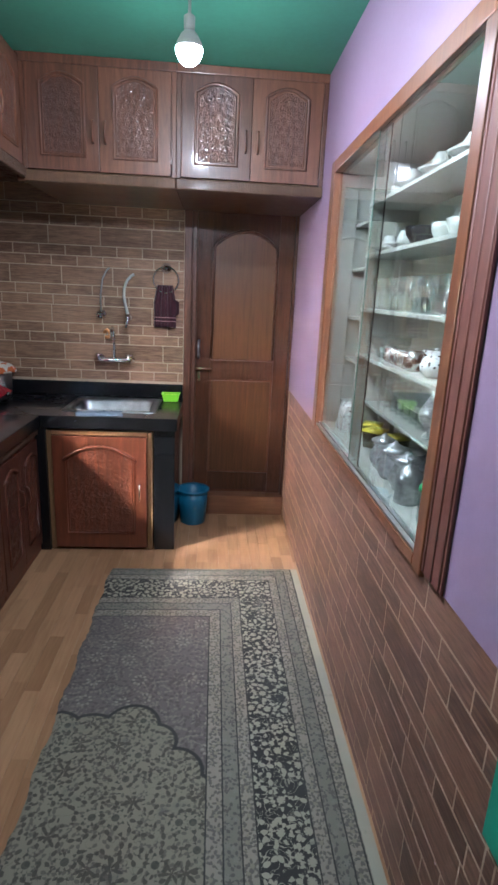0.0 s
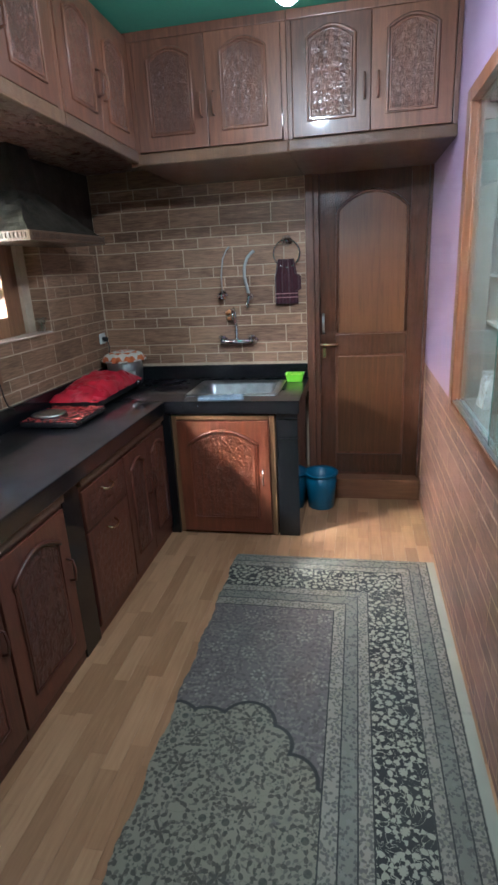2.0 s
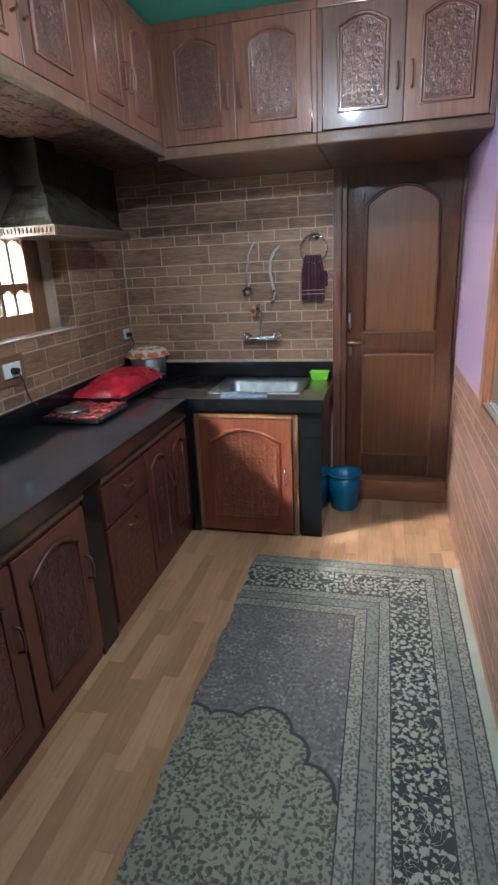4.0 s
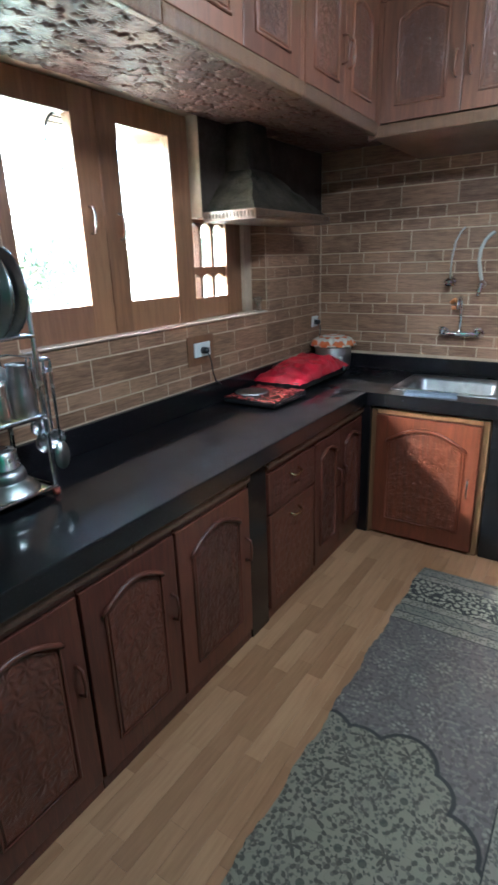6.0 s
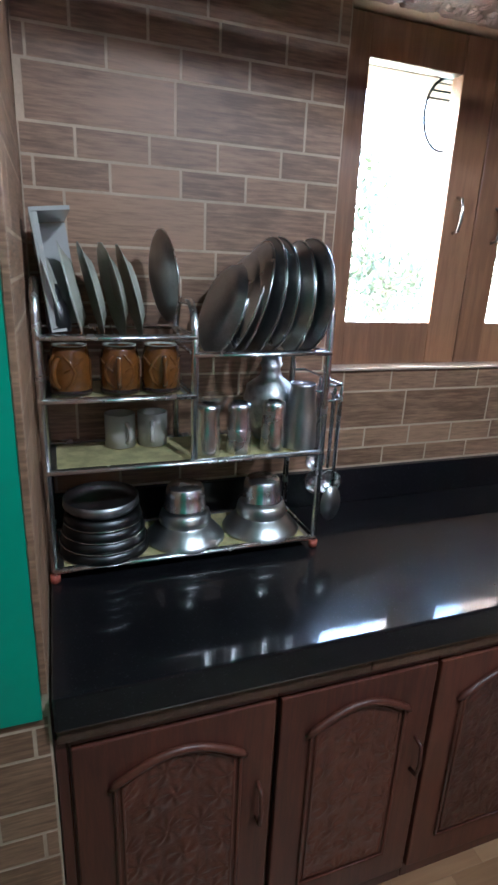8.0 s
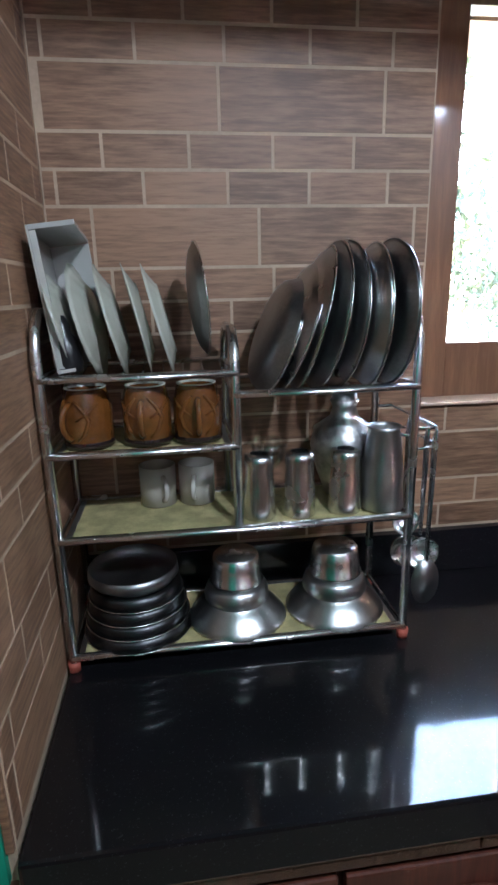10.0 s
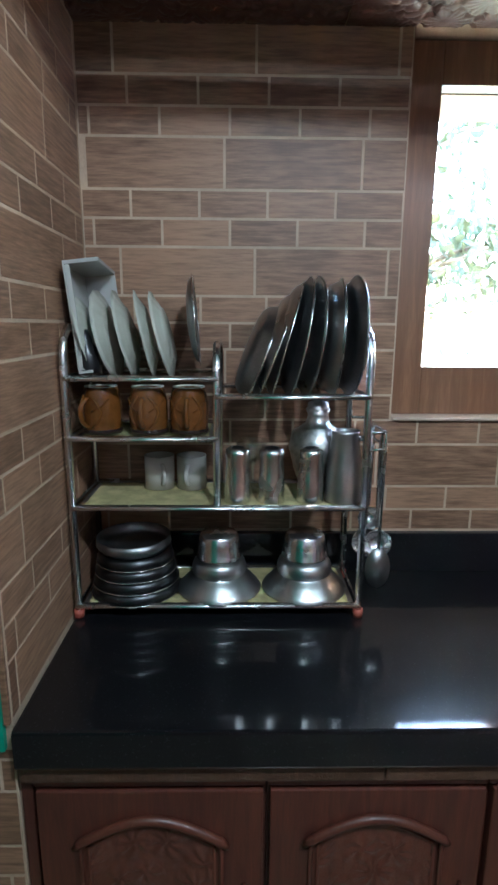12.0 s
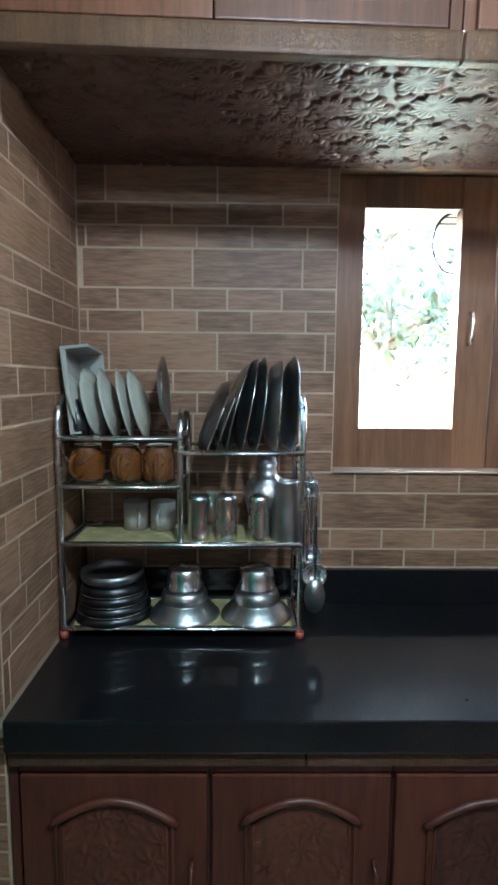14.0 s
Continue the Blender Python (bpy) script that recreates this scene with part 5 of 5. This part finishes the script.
tray = thing("plastic_tray", on_rack(-0.10, 0.026, 0.556, 6.5, -4, 2), "white plastic tray standing on its side in the rack", "tray")
part("base", box(B(), (-0.09, 0.0, 0.0), (0.09, 0.004, 0.235), 0.001), PORCELAIN, tray)
for lo, hi in (((-0.09, 0.004, 0.227), (0.09, 0.075, 0.235)), ((-0.09, 0.004, 0.0), (0.09, 0.03, 0.006)), ((-0.09, 0.004, 0.007), (-0.084, 0.075, 0.226)), ((0.084, 0.004, 0.007), (0.09, 0.014, 0.226))):
    part("rim", box(B(), lo, hi, 0.001), PORCELAIN, tray)
bc = single("black_cover", lathe(B(), [(0, 0), (0.03, 0), (0.034, 0.02), (0.03, 0.075), (0.02, 0.09), (0.02, 0.11), (0.012, 0.13), (0, 0.132)], 20), plain("black_plastic", (0.012, 0.012, 0.013), 0.3), "black plastic flask standing in the white tray", "flask", m=on_rack(-0.035, 0.046, 0.562) @ pose(0, 0, 0, 6, 0, 0) @ Matrix.Scale(0.72, 4))

# ---- on the worktop ----
RED = plain("red_satin", (0.42, 0.012, 0.03), 0.28, var=0.25, scale=7, bump=0.3, bscale=20)
RED_PATTERN = floral("red_printed_glass", (0.05, 0.01, 0.012), (0.38, 0.07, 0.06), 38, 0.5)
BLACK = bpy.data.materials["black_plastic"]
hob = thing("induction_hob", pose(-1.26, 2.80, TOP + 0.001), "portable induction hob with a dark red printed top", "hob")
part("body", box(B(), (-0.15, -0.175, 0.006), (0.165, 0.155, 0.034), 0.008), BLACK, hob)
part("glass_top", box(B(), (-0.148, -0.173, 0.0345), (0.163, 0.153, 0.039), 0.002), RED_PATTERN, hob, "dark red printed glass top")
part("trim", box(B(), (0.1655, -0.172, 0.022), (0.168, 0.152, 0.027)), STEEL, hob, "thin bright trim line")
for x in (-0.12, 0.13):
    for y in (-0.14, 0.12):
        part("foot", lathe(B(), [(0, 0), (0.012, 0), (0.012, 0.006), (0, 0.006)], 12, (x, y, 0)), BLACK, hob)
single("steel_disc", lathe(B(), [(0, 0), (0.085, 0), (0.09, 0.006), (0.07, 0.012), (0, 0.014)], 32), BRUSHED, "round flat steel plate on the induction hob", "plate", m=pose(-1.32, 2.76, TOP + 0.0405))


def stove():
    s = thing("covered_stove", pose(-1.30, 3.31, TOP + 0.001), "low black stove under a shiny red satin cover", "stove")
    part("body", box(B(), (-0.14, -0.33, 0.012), (0.15, 0.33, 0.062), 0.012), BLACK, s)
    for x in (-0.11, 0.12):
        for y in (-0.29, 0.29):
            part("foot", lathe(B(), [(0, 0), (0.014, 0), (0.014, 0.012), (0, 0.012)], 12, (x, y, 0)), BLACK, s)
    bm = B()
    nx, ny = 26, 46
    g = []
    for j in range(ny + 1):
        v = 2 * j / ny - 1
        row = []
        for i in range(nx + 1):
            u = 2 * i / nx - 1
            dome = (1 - abs(u) ** 3.2) * (1 - abs(v) ** 4)
            z = 0.05 + 0.092 * max(dome, 0) ** 0.6 * (0.85 + 0.15 * math.sin(v * 3 + 1)) + 0.02 * noise.noise((u * 3, v * 7, 1)) * (0.3 + dome)
            row.append(bm.verts.new((u * 0.158 + 0.006 * noise.noise((v * 5, u, 3)), v * 0.335, z)))
        g.append(row)
    for j in range(ny):
        for i in range(nx):
            bm.faces.new((g[j][i], g[j][i + 1], g[j + 1][i + 1], g[j + 1][i])).smooth = True
    part("satin_cover", bm, RED, s, "shiny puffed red satin cover")
    part("gas_knob", lathe(B(), [(0, 0), (0.016, 0), (0.014, 0.016), (0, 0.018)], 16, (0.15, 0.25, 0.045), None, Matrix.Rotation(radians(90), 4, "Y")), STEEL, s)


stove()


def rice_cooker():
    c = thing("rice_cooker", pose(-1.30, 3.735, TOP + 0.001) @ Matrix.Scale(1.12, 4), "round metallic rice cooker under a crocheted cover", "rice cooker")
    part("body", lathe(B(), [(0, 0), (0.095, 0), (0.1, 0.01), (0.105, 0.05), (0.108, 0.155), (0.1, 0.165), (0, 0.165)], 30), BRUSHED, c)
    part("control_panel", box(B(), (0.06, -0.108, 0.03), (0.1, -0.07, 0.09), 0.008), PORCELAIN, c, "pale control panel")
    m = Nodes("crochet")
    x, y, _ = m.xyz()
    dx, dy = m.math("ADD", x, 1.30), m.math("SUBTRACT", y, 3.735)
    ang = m.math("ARCTAN2", dy, dx)
    rad = m.math("SQRT", m.math("ADD", m.math("MULTIPLY", dx, dx), m.math("MULTIPLY", dy, dy)))
    w = m.math("ADD", m.math("MULTIPLY", m.math("SINE", m.math("MULTIPLY", ang, 9.0)), 0.6), m.math("SINE", m.math("MULTIPLY", rad, 125.0)))
    m.set(Base_Color=m.mix(m.step(w, -0.55, -0.3), (0.55, 0.14, 0.04), (0.62, 0.56, 0.46)), Roughness=0.9)
    m.bump(m.noise(260.0), 0.8, 0.003)
    part("crochet_cover", lathe(B(), [(0, 0.205), (0.04, 0.203), (0.085, 0.192), (0.112, 0.178), (0.126, 0.156), (0.132, 0.146), (0.128, 0.143), (0.108, 0.166), (0, 0.17)], 108, wave=lambda a: 1 + 0.035 * math.cos(a * 18)), m.mat, c, "orange and white crocheted cover")


rice_cooker()
bm = B()
nx, ny = 22, 8
g = [[bm.verts.new((-0.135 + 0.27 * i / nx + 0.01 * noise.noise((j * 0.4, 1, i * 0.2)), -0.05 + 0.1 * j / ny + 0.014 * noise.noise((i * 0.35, j * 0.2, 5)), 0.008 + 0.009 * abs(noise.noise((i * 0.5, j * 0.6, 2))) - (0.04 * (1 - j / 2) if j < 2 else 0))) for j in range(ny + 1)] for i in range(nx + 1)]
for i in range(nx):
    for j in range(ny):
        bm.faces.new((g[i][j], g[i + 1][j], g[i + 1][j + 1], g[i][j + 1])).smooth = True
cl = single("dish_cloth", bm, plain("blue_grey_cloth", (0.11, 0.14, 0.19), 0.9, var=0.2, scale=30), "crumpled blue-grey dish cloth on the sink edge", "cloth", m=pose(-0.51, 3.255, TOP + 0.002, 0, 0, 6))
sd = thing("soap_dish", pose(-0.125, 3.74, TOP + 0.001) @ Matrix.Scale(0.86, 4), "bright lime green plastic soap dish", "soap dish")
LIME = plain("lime_plastic", (0.2, 0.52, 0.025), 0.35, var=0.05)
bm = B()
a = [[bm.verts.new((sx * w, sy * d, z)) for sx, sy in ((-1, -1), (1, -1), (1, 1), (-1, 1))] for w, d, z in ((0.055, 0.035, 0), (0.066, 0.044, 0.055), (0.071, 0.049, 0.057), (0.071, 0.049, 0.061), (0.064, 0.042, 0.06), (0.053, 0.033, 0.006))]
for A, C in zip(a, a[1:]):
    for k in range(4):
        bm.faces.new((A[k], A[(k + 1) % 4], C[(k + 1) % 4], C[k]))
bm.faces.new(a[0][::-1]), bm.faces.new(a[-1])
part("tub", bm, LIME, sd)
part("sponge", box(B(), (-0.045, -0.028, 0.0065), (0.045, 0.028, 0.05), 0.006), plain("yellow_sponge", (0.6, 0.55, 0.05), 0.9), sd, "yellow sponge")

# ---- taps, towel, sockets ----
CHROME = plain("chrome", (0.75, 0.75, 0.76), 0.08, 1.0, var=0.05)
t = thing("sink_tap", pose(-0.514, FY - 0.001, 1.118) @ Matrix.Scale(1.18, 4), "chrome wall-mounted sink mixer with a swan neck", "tap")
part("body", tube(B(), [(-0.09, -0.05, 0), (0.09, -0.05, 0)], 0.014, 12), CHROME, t)
for x in (-0.085, 0.085):
    part("wall_flange", lathe(B(), [(0, 0), (0.026, 0), (0.024, 0.008), (0.012, 0.012), (0.012, 0.05), (0, 0.05)], 18, (x, 0, 0), None, Matrix.Rotation(radians(90), 4, "X")), CHROME, t)
    part("valve_handle", lathe(B(), [(0, 0), (0.014, 0), (0.016, 0.02), (0.02, 0.03), (0.018, 0.04), (0, 0.042)], 14, (x, -0.05, -0.005), lambda a: 1 + 0.12 * math.cos(4 * a)), CHROME, t)
part("neck", tube(B(), [(0, -0.05, 0.0), (0, -0.05, 0.12), (0, -0.06, 0.165), (0, -0.09, 0.185), (0, -0.125, 0.17), (0, -0.14, 0.13)], 0.008, 10), CHROME, t)
v = thing("angle_valve", pose(-0.60, FY - 0.001, 1.416) @ Matrix.Scale(1.25, 4), "small chrome stop valve with a thin pipe", "valve")
part("body", lathe(B(), [(0, 0), (0.024, 0), (0.02, 0.008), (0.012, 0.01), (0.012, 0.045), (0.016, 0.05), (0.018, 0.07), (0, 0.072)], 16, (0, 0, 0), None, Matrix.Rotation(radians(90), 4, "X")), CHROME, v)
part("pipe", tube(B(), [(0, -0.03, 0.0), (0, -0.028, 0.1), (0.01, -0.02, 0.18), (0.03, -0.008, 0.225), (0.045, -0.004, 0.24)], 0.004, 8), BRUSHED, v)
h = thing("hose_tap", pose(-0.422, FY - 0.001, 1.40) @ Matrix.Scale(1.12, 4), "chrome bib tap with a curved white hose", "tap")
part("body", lathe(B(), [(0, 0), (0.022, 0), (0.02, 0.008), (0.011, 0.012), (0.011, 0.05), (0, 0.05)], 16, (0, 0, 0), None, Matrix.Rotation(radians(90), 4, "X")), CHROME, h)
part("spout", tube(B(), [(0, -0.045, 0.02), (0, -0.048, 0.0), (-0.005, -0.06, -0.03), (-0.008, -0.062, -0.055)], 0.011, 10), CHROME, h)
part("hose", tube(B(), [(0, -0.045, 0.02), (-0.012, -0.04, 0.07), (-0.022, -0.036, 0.12), (-0.02, -0.03, 0.17), (-0.004, -0.022, 0.215), (0.018, -0.012, 0.24), (0.034, -0.004, 0.252)], 0.009, 10), PORCELAIN, h, "white curved hose")
single("sponge_hook", tube(B(), [(-0.02, 0, 0), (0, -0.012, 0.02), (0.02, -0.012, 0.0), (0.012, -0.01, -0.03), (-0.014, -0.008, -0.03)], 0.012, 8), plain("orange_scrubber", (0.62, 0.25, 0.09), 0.9), "orange scrubber hung at the wall tap", "scrubber", m=pose(-0.565, FY - 0.012, 1.295))
tr = thing("towel_ring", pose(-0.171, FY - 0.001, 1.73), "chrome towel ring on a round wall mount", "towel ring")
part("mount", lathe(B(), [(0, 0), (0.036, 0), (0.034, 0.01), (0.018, 0.016), (0.016, 0.035), (0.02, 0.04), (0, 0.045)], 18, (0, 0, 0), None, Matrix.Rotation(radians(90), 4, "X")), CHROME, tr)
part("ring", tube(B(), [(0.083 * math.sin(a), -0.03, -0.075 + 0.083 * math.cos(a)) for a in np.linspace(0, math.tau, 36)[:-1]], 0.005, 8, closed=True), CHROME, tr)


def towel():
    m = Nodes("maroon_towel")
    _, _, z = m.xyz()
    band = m.math("SUBTRACT", 1.0, m.step(m.math("ABSOLUTE", m.math("SUBTRACT", m.math("ABSOLUTE", m.math("SUBTRACT", z, 1.400)), 0.012)), 0.0018, 0.0035))
    m.set(Base_Color=m.mix(band, m.mix(m.noise(40.0), (0.03, 0.003, 0.008), (0.06, 0.008, 0.017)), (0.36, 0.19, 0.19)), Roughness=0.95, Sheen_Weight=0.3)
    m.bump(m.noise(300.0), 0.6, 0.002)
    bm = B()
    nx, ny = 24, 24
    g = []
    for j in range(ny + 1):
        v = j / ny
        row = []
        for i in range(nx + 1):
            u = i / nx - 0.5
            wdt = 0.105 + 0.045 * min(v * 2.5, 1)
            fold = 0.012 * math.sin(u * 22 + 0.6) * (1 - 0.4 * v) + 0.004 * noise.noise((u * 6, v * 4, 0))
            row.append(bm.verts.new((u * wdt + (0.02 if u > 0.3 and 0.35 < v < 0.7 else 0), -0.036 + fold, -0.275 * v)))
        g.append(row)
    for j in range(ny):
        for i in range(nx):
            bm.faces.new((g[j][i], g[j][i + 1], g[j + 1][i + 1], g[j + 1][i])).smooth = True
    sol = single("hand_towel", bm, m.mat, "dark maroon hand towel hanging from the ring", "towel", m=pose(-0.176, FY - 0.002, 1.622))
    md = sol.modifiers.new("thick", "SOLIDIFY")
    md.thickness = 0.006


towel()
SOCKET = plain("socket_white", (0.72, 0.72, 0.69), 0.3, var=0.04)


def socket(y, z, w, pad, label):
    s = thing("wall_socket", pose(WX + 0.001, y, z), label, "socket", "wall sockets")
    if pad:
        part("backing_board", box(B(), (0.0, -0.105, -0.075), (0.006, 0.105, 0.07), 0.003), WOOD_SASH, s, "brown wooden backing board")
    part("plate", box(B(), (0.0065, -w, -0.035), (0.016, w, 0.035), 0.003), SOCKET, s)
    part("plug", lathe(B(), [(0, 0), (0.018, 0), (0.016, 0.03), (0.006, 0.036), (0, 0.038)], 14, (0.016, 0.0, -0.004), None, Matrix.Rotation(radians(90), 4, "Y")), BLACK, s, "black plug")
    pts = [(0.045, 0, -0.008), (0.06, 0.004, -0.05), (0.05, 0.03, -0.12), (0.034, 0.07, -0.17), (0.036, 0.11, -0.195)] if pad else [(0.045, 0, -0.008), (0.055, 0, -0.06), (0.045, -0.01, -0.13), (0.05, -0.02, -0.18)]
    part("cord", tube(B(), pts, 0.0035, 7), BLACK, s, "black cord")


socket(2.525, 1.158, 0.062, True, "white double socket on a wooden board, with black plug")
socket(3.765, 1.168, 0.04, False, "small white wall socket with a black plug and cord")
single("sill_glass", lathe(B(), [(0, 0), (0.026, 0), (0.028, 0.02), (0.014, 0.035), (0.03, 0.07), (0.034, 0.085), (0.031, 0.085), (0.012, 0.038), (0, 0.036)], 20), GLASS, "small clear glass standing on the window sill", "glass", m=pose(WX - 0.02, 3.10, 1.2905))
IRON = plain("blackened_iron", (0.02, 0.02, 0.02), 0.6)
gr = thing("wire_grill", pose(WX - 0.134, 1.932, 2.02), "round wire roasting grill hanging outside the pane", "grill")
part("hoop", tube(B(), [(0, 0.072 * math.sin(a), 0.096 * math.cos(a)) for a in np.linspace(0, math.tau, 36)[:-1]], 0.0046, 6, closed=True), IRON, gr)
for k in range(-4, 5):
    z = k * 0.02
    w = 0.072 * math.sqrt(1 - (z / 0.096) ** 2)
    part("wire", tube(B(), [(0, -w, z), (0, w, z)], 0.0025, 6), IRON, gr)

# ---- bucket ----
BLUE = plain("blue_plastic", (0.015, 0.13, 0.23), 0.35, var=0.08)
bk = thing("bucket", pose(0.04, 3.685, 0.0), "blue plastic bucket standing on the floor by the door", "bucket")
part("tub", lathe(B(), shell([(0.084, 0), (0.087, 0.004), (0.097, 0.12), (0.107, 0.245)], 0.003), 36), BLUE, bk)
part("rim", lathe(B(), [(0.107, 0.235), (0.114, 0.237), (0.116, 0.248), (0.110, 0.254), (0.103, 0.252)], 36), BLUE, bk)

# ---- garden outside the windows ----
LEAF = plain("leaves", (0.075, 0.08, 0.035), 0.6, var=0.4, scale=3)
BARK = plain("bark", (0.16, 0.11, 0.07), 0.9, var=0.3, scale=10)


def tree(x, y, h, spread, n, seed):
    rng = random.Random(seed)
    t = thing("tree", pose(x, y, -0.42), "leafy garden tree in bright daylight", "tree", "garden trees")
    bm = tube(B(), [(0, 0, 0), (0.05, 0.04, h * 0.3), (-0.04, 0.06, h * 0.6), (0.03, 0, h * 0.9)], [0.11, 0.085, 0.06, 0.02], 9)
    tips = []
    for k in range(11):
        a, z0 = rng.uniform(0, math.tau), h * rng.uniform(0.42, 0.85)
        L = spread * rng.uniform(0.5, 1.0)
        p = [(0, 0, z0), (math.cos(a) * L * 0.5, math.sin(a) * L * 0.5, z0 + L * 0.3), (math.cos(a) * L, math.sin(a) * L, z0 + L * 0.45)]
        tube(bm, p, [0.035, 0.022, 0.008], 6)
        tips += [Vector(p[1]), Vector(p[2]), (Vector(p[1]) + Vector(p[2])) / 2]
    part("trunk", bm, BARK, t)
    bm = B()
    for k in range(n):
        c = rng.choice(tips) + Vector([rng.gauss(0, 0.24) for _ in range(3)])
        q = Euler([rng.uniform(0, 6.3) for _ in range(3)]).to_matrix()
        s = rng.uniform(0.035, 0.075)
        bm.faces.new([bm.verts.new(c + q @ Vector(p) * s) for p in ((-1, 0, 0), (-0.2, 0.5, 0.1), (1, 0, 0), (-0.2, -0.5, 0.1))])
    tagged(part("crown", bm, LEAF, t), kind="stuff")


tree(-4.8, 2.5, 5.0, 0.95, 2200, 4)
tree(-7.5, 5.6, 3.2, 1.1, 1800, 9)
tree(-8.0, 9.5, 2.6, 1.3, 1800, 12)

# ---- bricks and floor strips ----
BRICKS = {}


def brick(w, h, parent, m, material):
    key = (round(w, 3), round(h, 3), material.name)
    if key not in BRICKS:
        bm = B()
        w2, h2, t, e = w / 2, h / 2, 0.0003 if material is BRICK_RED else 0.0006, 0.0003
        back = [bm.verts.new(p) for p in ((-w2, 0, -h2), (w2, 0, -h2), (w2, 0, h2), (-w2, 0, h2))]
        front = [bm.verts.new(p) for p in ((-w2 + e, -t, -h2 + e), (w2 - e, -t, -h2 + e), (w2 - e, -t, h2 - e), (-w2 + e, -t, h2 - e))]
        bm.faces.new(front)
        for k in range(4):
            bm.faces.new((back[k], back[(k + 1) % 4], front[(k + 1) % 4], front[k]))
        BRICKS[key] = mesh_of("brick", bm, material)
    ob = new("brick", BRICKS[key])
    ob.parent = parent
    ob.matrix_world = m


def bricks(parent, origin, turn, u0, u1, z_lo, z_hi, phase, holes=(), material=BRICK):
    """Courses of one long and two short rows between u0 and u1 along the wall."""
    z = 1.847 - 0.249 * 8
    J = 0.0062
    k = 0
    while z < z_hi:
        h, L, off = ((0.117, 0.333, 0.075), (0.066, 0.1665, 0.013), (0.066, 0.1665, 0.105))[k % 3]
        if k % 3 == 0 and (k // 3) % 2 == 0:
            off = 0.0
        a, b = max(z, z_lo), min(z + h, z_hi)
        if b - a > 0.012:
            u = u0 - ((u0 - phase - off) % L)
            while u < u1:
                spans = [(max(u, u0), min(u + L, u1))]
                for h0, h1, g0, g1 in holes:
                    if b > g0 + 0.004 and a < g1 - 0.004:
                        spans = [q for s in spans for q in ((s[0], min(s[1], h0)), (max(s[0], h1), s[1]))]
                for s0, s1 in spans:
                    if s1 - s0 > 0.015:
                        m = origin @ Matrix.Rotation(turn, 4, "Z") @ Matrix.Translation(((s0 + s1) / 2, 0, (a + b) / 2))
                        brick(s1 - s0 - J, b - a - J, parent, m, material)
                u += L
        z += h
        k += 1


bricks(wall_west, Matrix.Translation((WX - 0.002, 0, 0)), radians(90), NY, FY, 0.974, SOFFIT, 1.09, ((1.53, 2.60, 1.283, 2.208), (2.60, 3.17, 1.283, 1.775)))
bricks(wall_west, Matrix.Translation((0, 3.1695, 0)), 0, WX - 0.104, WX - 0.002, 1.292, 1.774, -1.45)
bricks(wall_north, Matrix.Translation((0, FY + 0.002, 0)), 0, WX + 0.001, -0.052, 0.957, SOFFIT, -0.6)
bricks(wall_south, Matrix.Translation((0, NY - 0.002, 0)), radians(180), 0.868, -WX, TOP + 0.002, SOFFIT, 0.9)
bricks(wall_south, Matrix.Translation((-0.866, 0, 0)), radians(90), -0.9, NY - 0.003, 0.0, 0.808, 0.2)
bricks(wall_east, Matrix.Translation((RX + 0.002, 0, 0)), radians(-90), -3.81, -0.83, 0.0, DADO, 0.1, material=BRICK_RED)
bricks(wall_east, Matrix.Translation((RX + 0.002, 0, 0)), radians(-90), -0.83, -0.2, 0.0, 0.632, 0.1, material=BRICK_RED)
rng = random.Random(8)
strip_meshes = {}
x = -0.9
while x < RX:
    y = -0.3 - rng.uniform(0, 0.3)
    while y < 3.86:
        L = rng.choice((0.28, 0.36, 0.44))
        if y + L > 0.4 and x < RX - 0.01:
            L2 = round(min(L, 3.868 - y), 2)
            key = L2
            if L2 > 0.03:
                if key not in strip_meshes:
                    strip_meshes[key] = mesh_of("floor_strip", box(B(), (0, 0, -0.012), (0.0652, L2 - 0.0006, 0)), LAMINATE)
                s = new("floor_strip", strip_meshes[key])
                s.parent = floor
                s.location = (x, y, 0)
        y += L
    x += 0.066
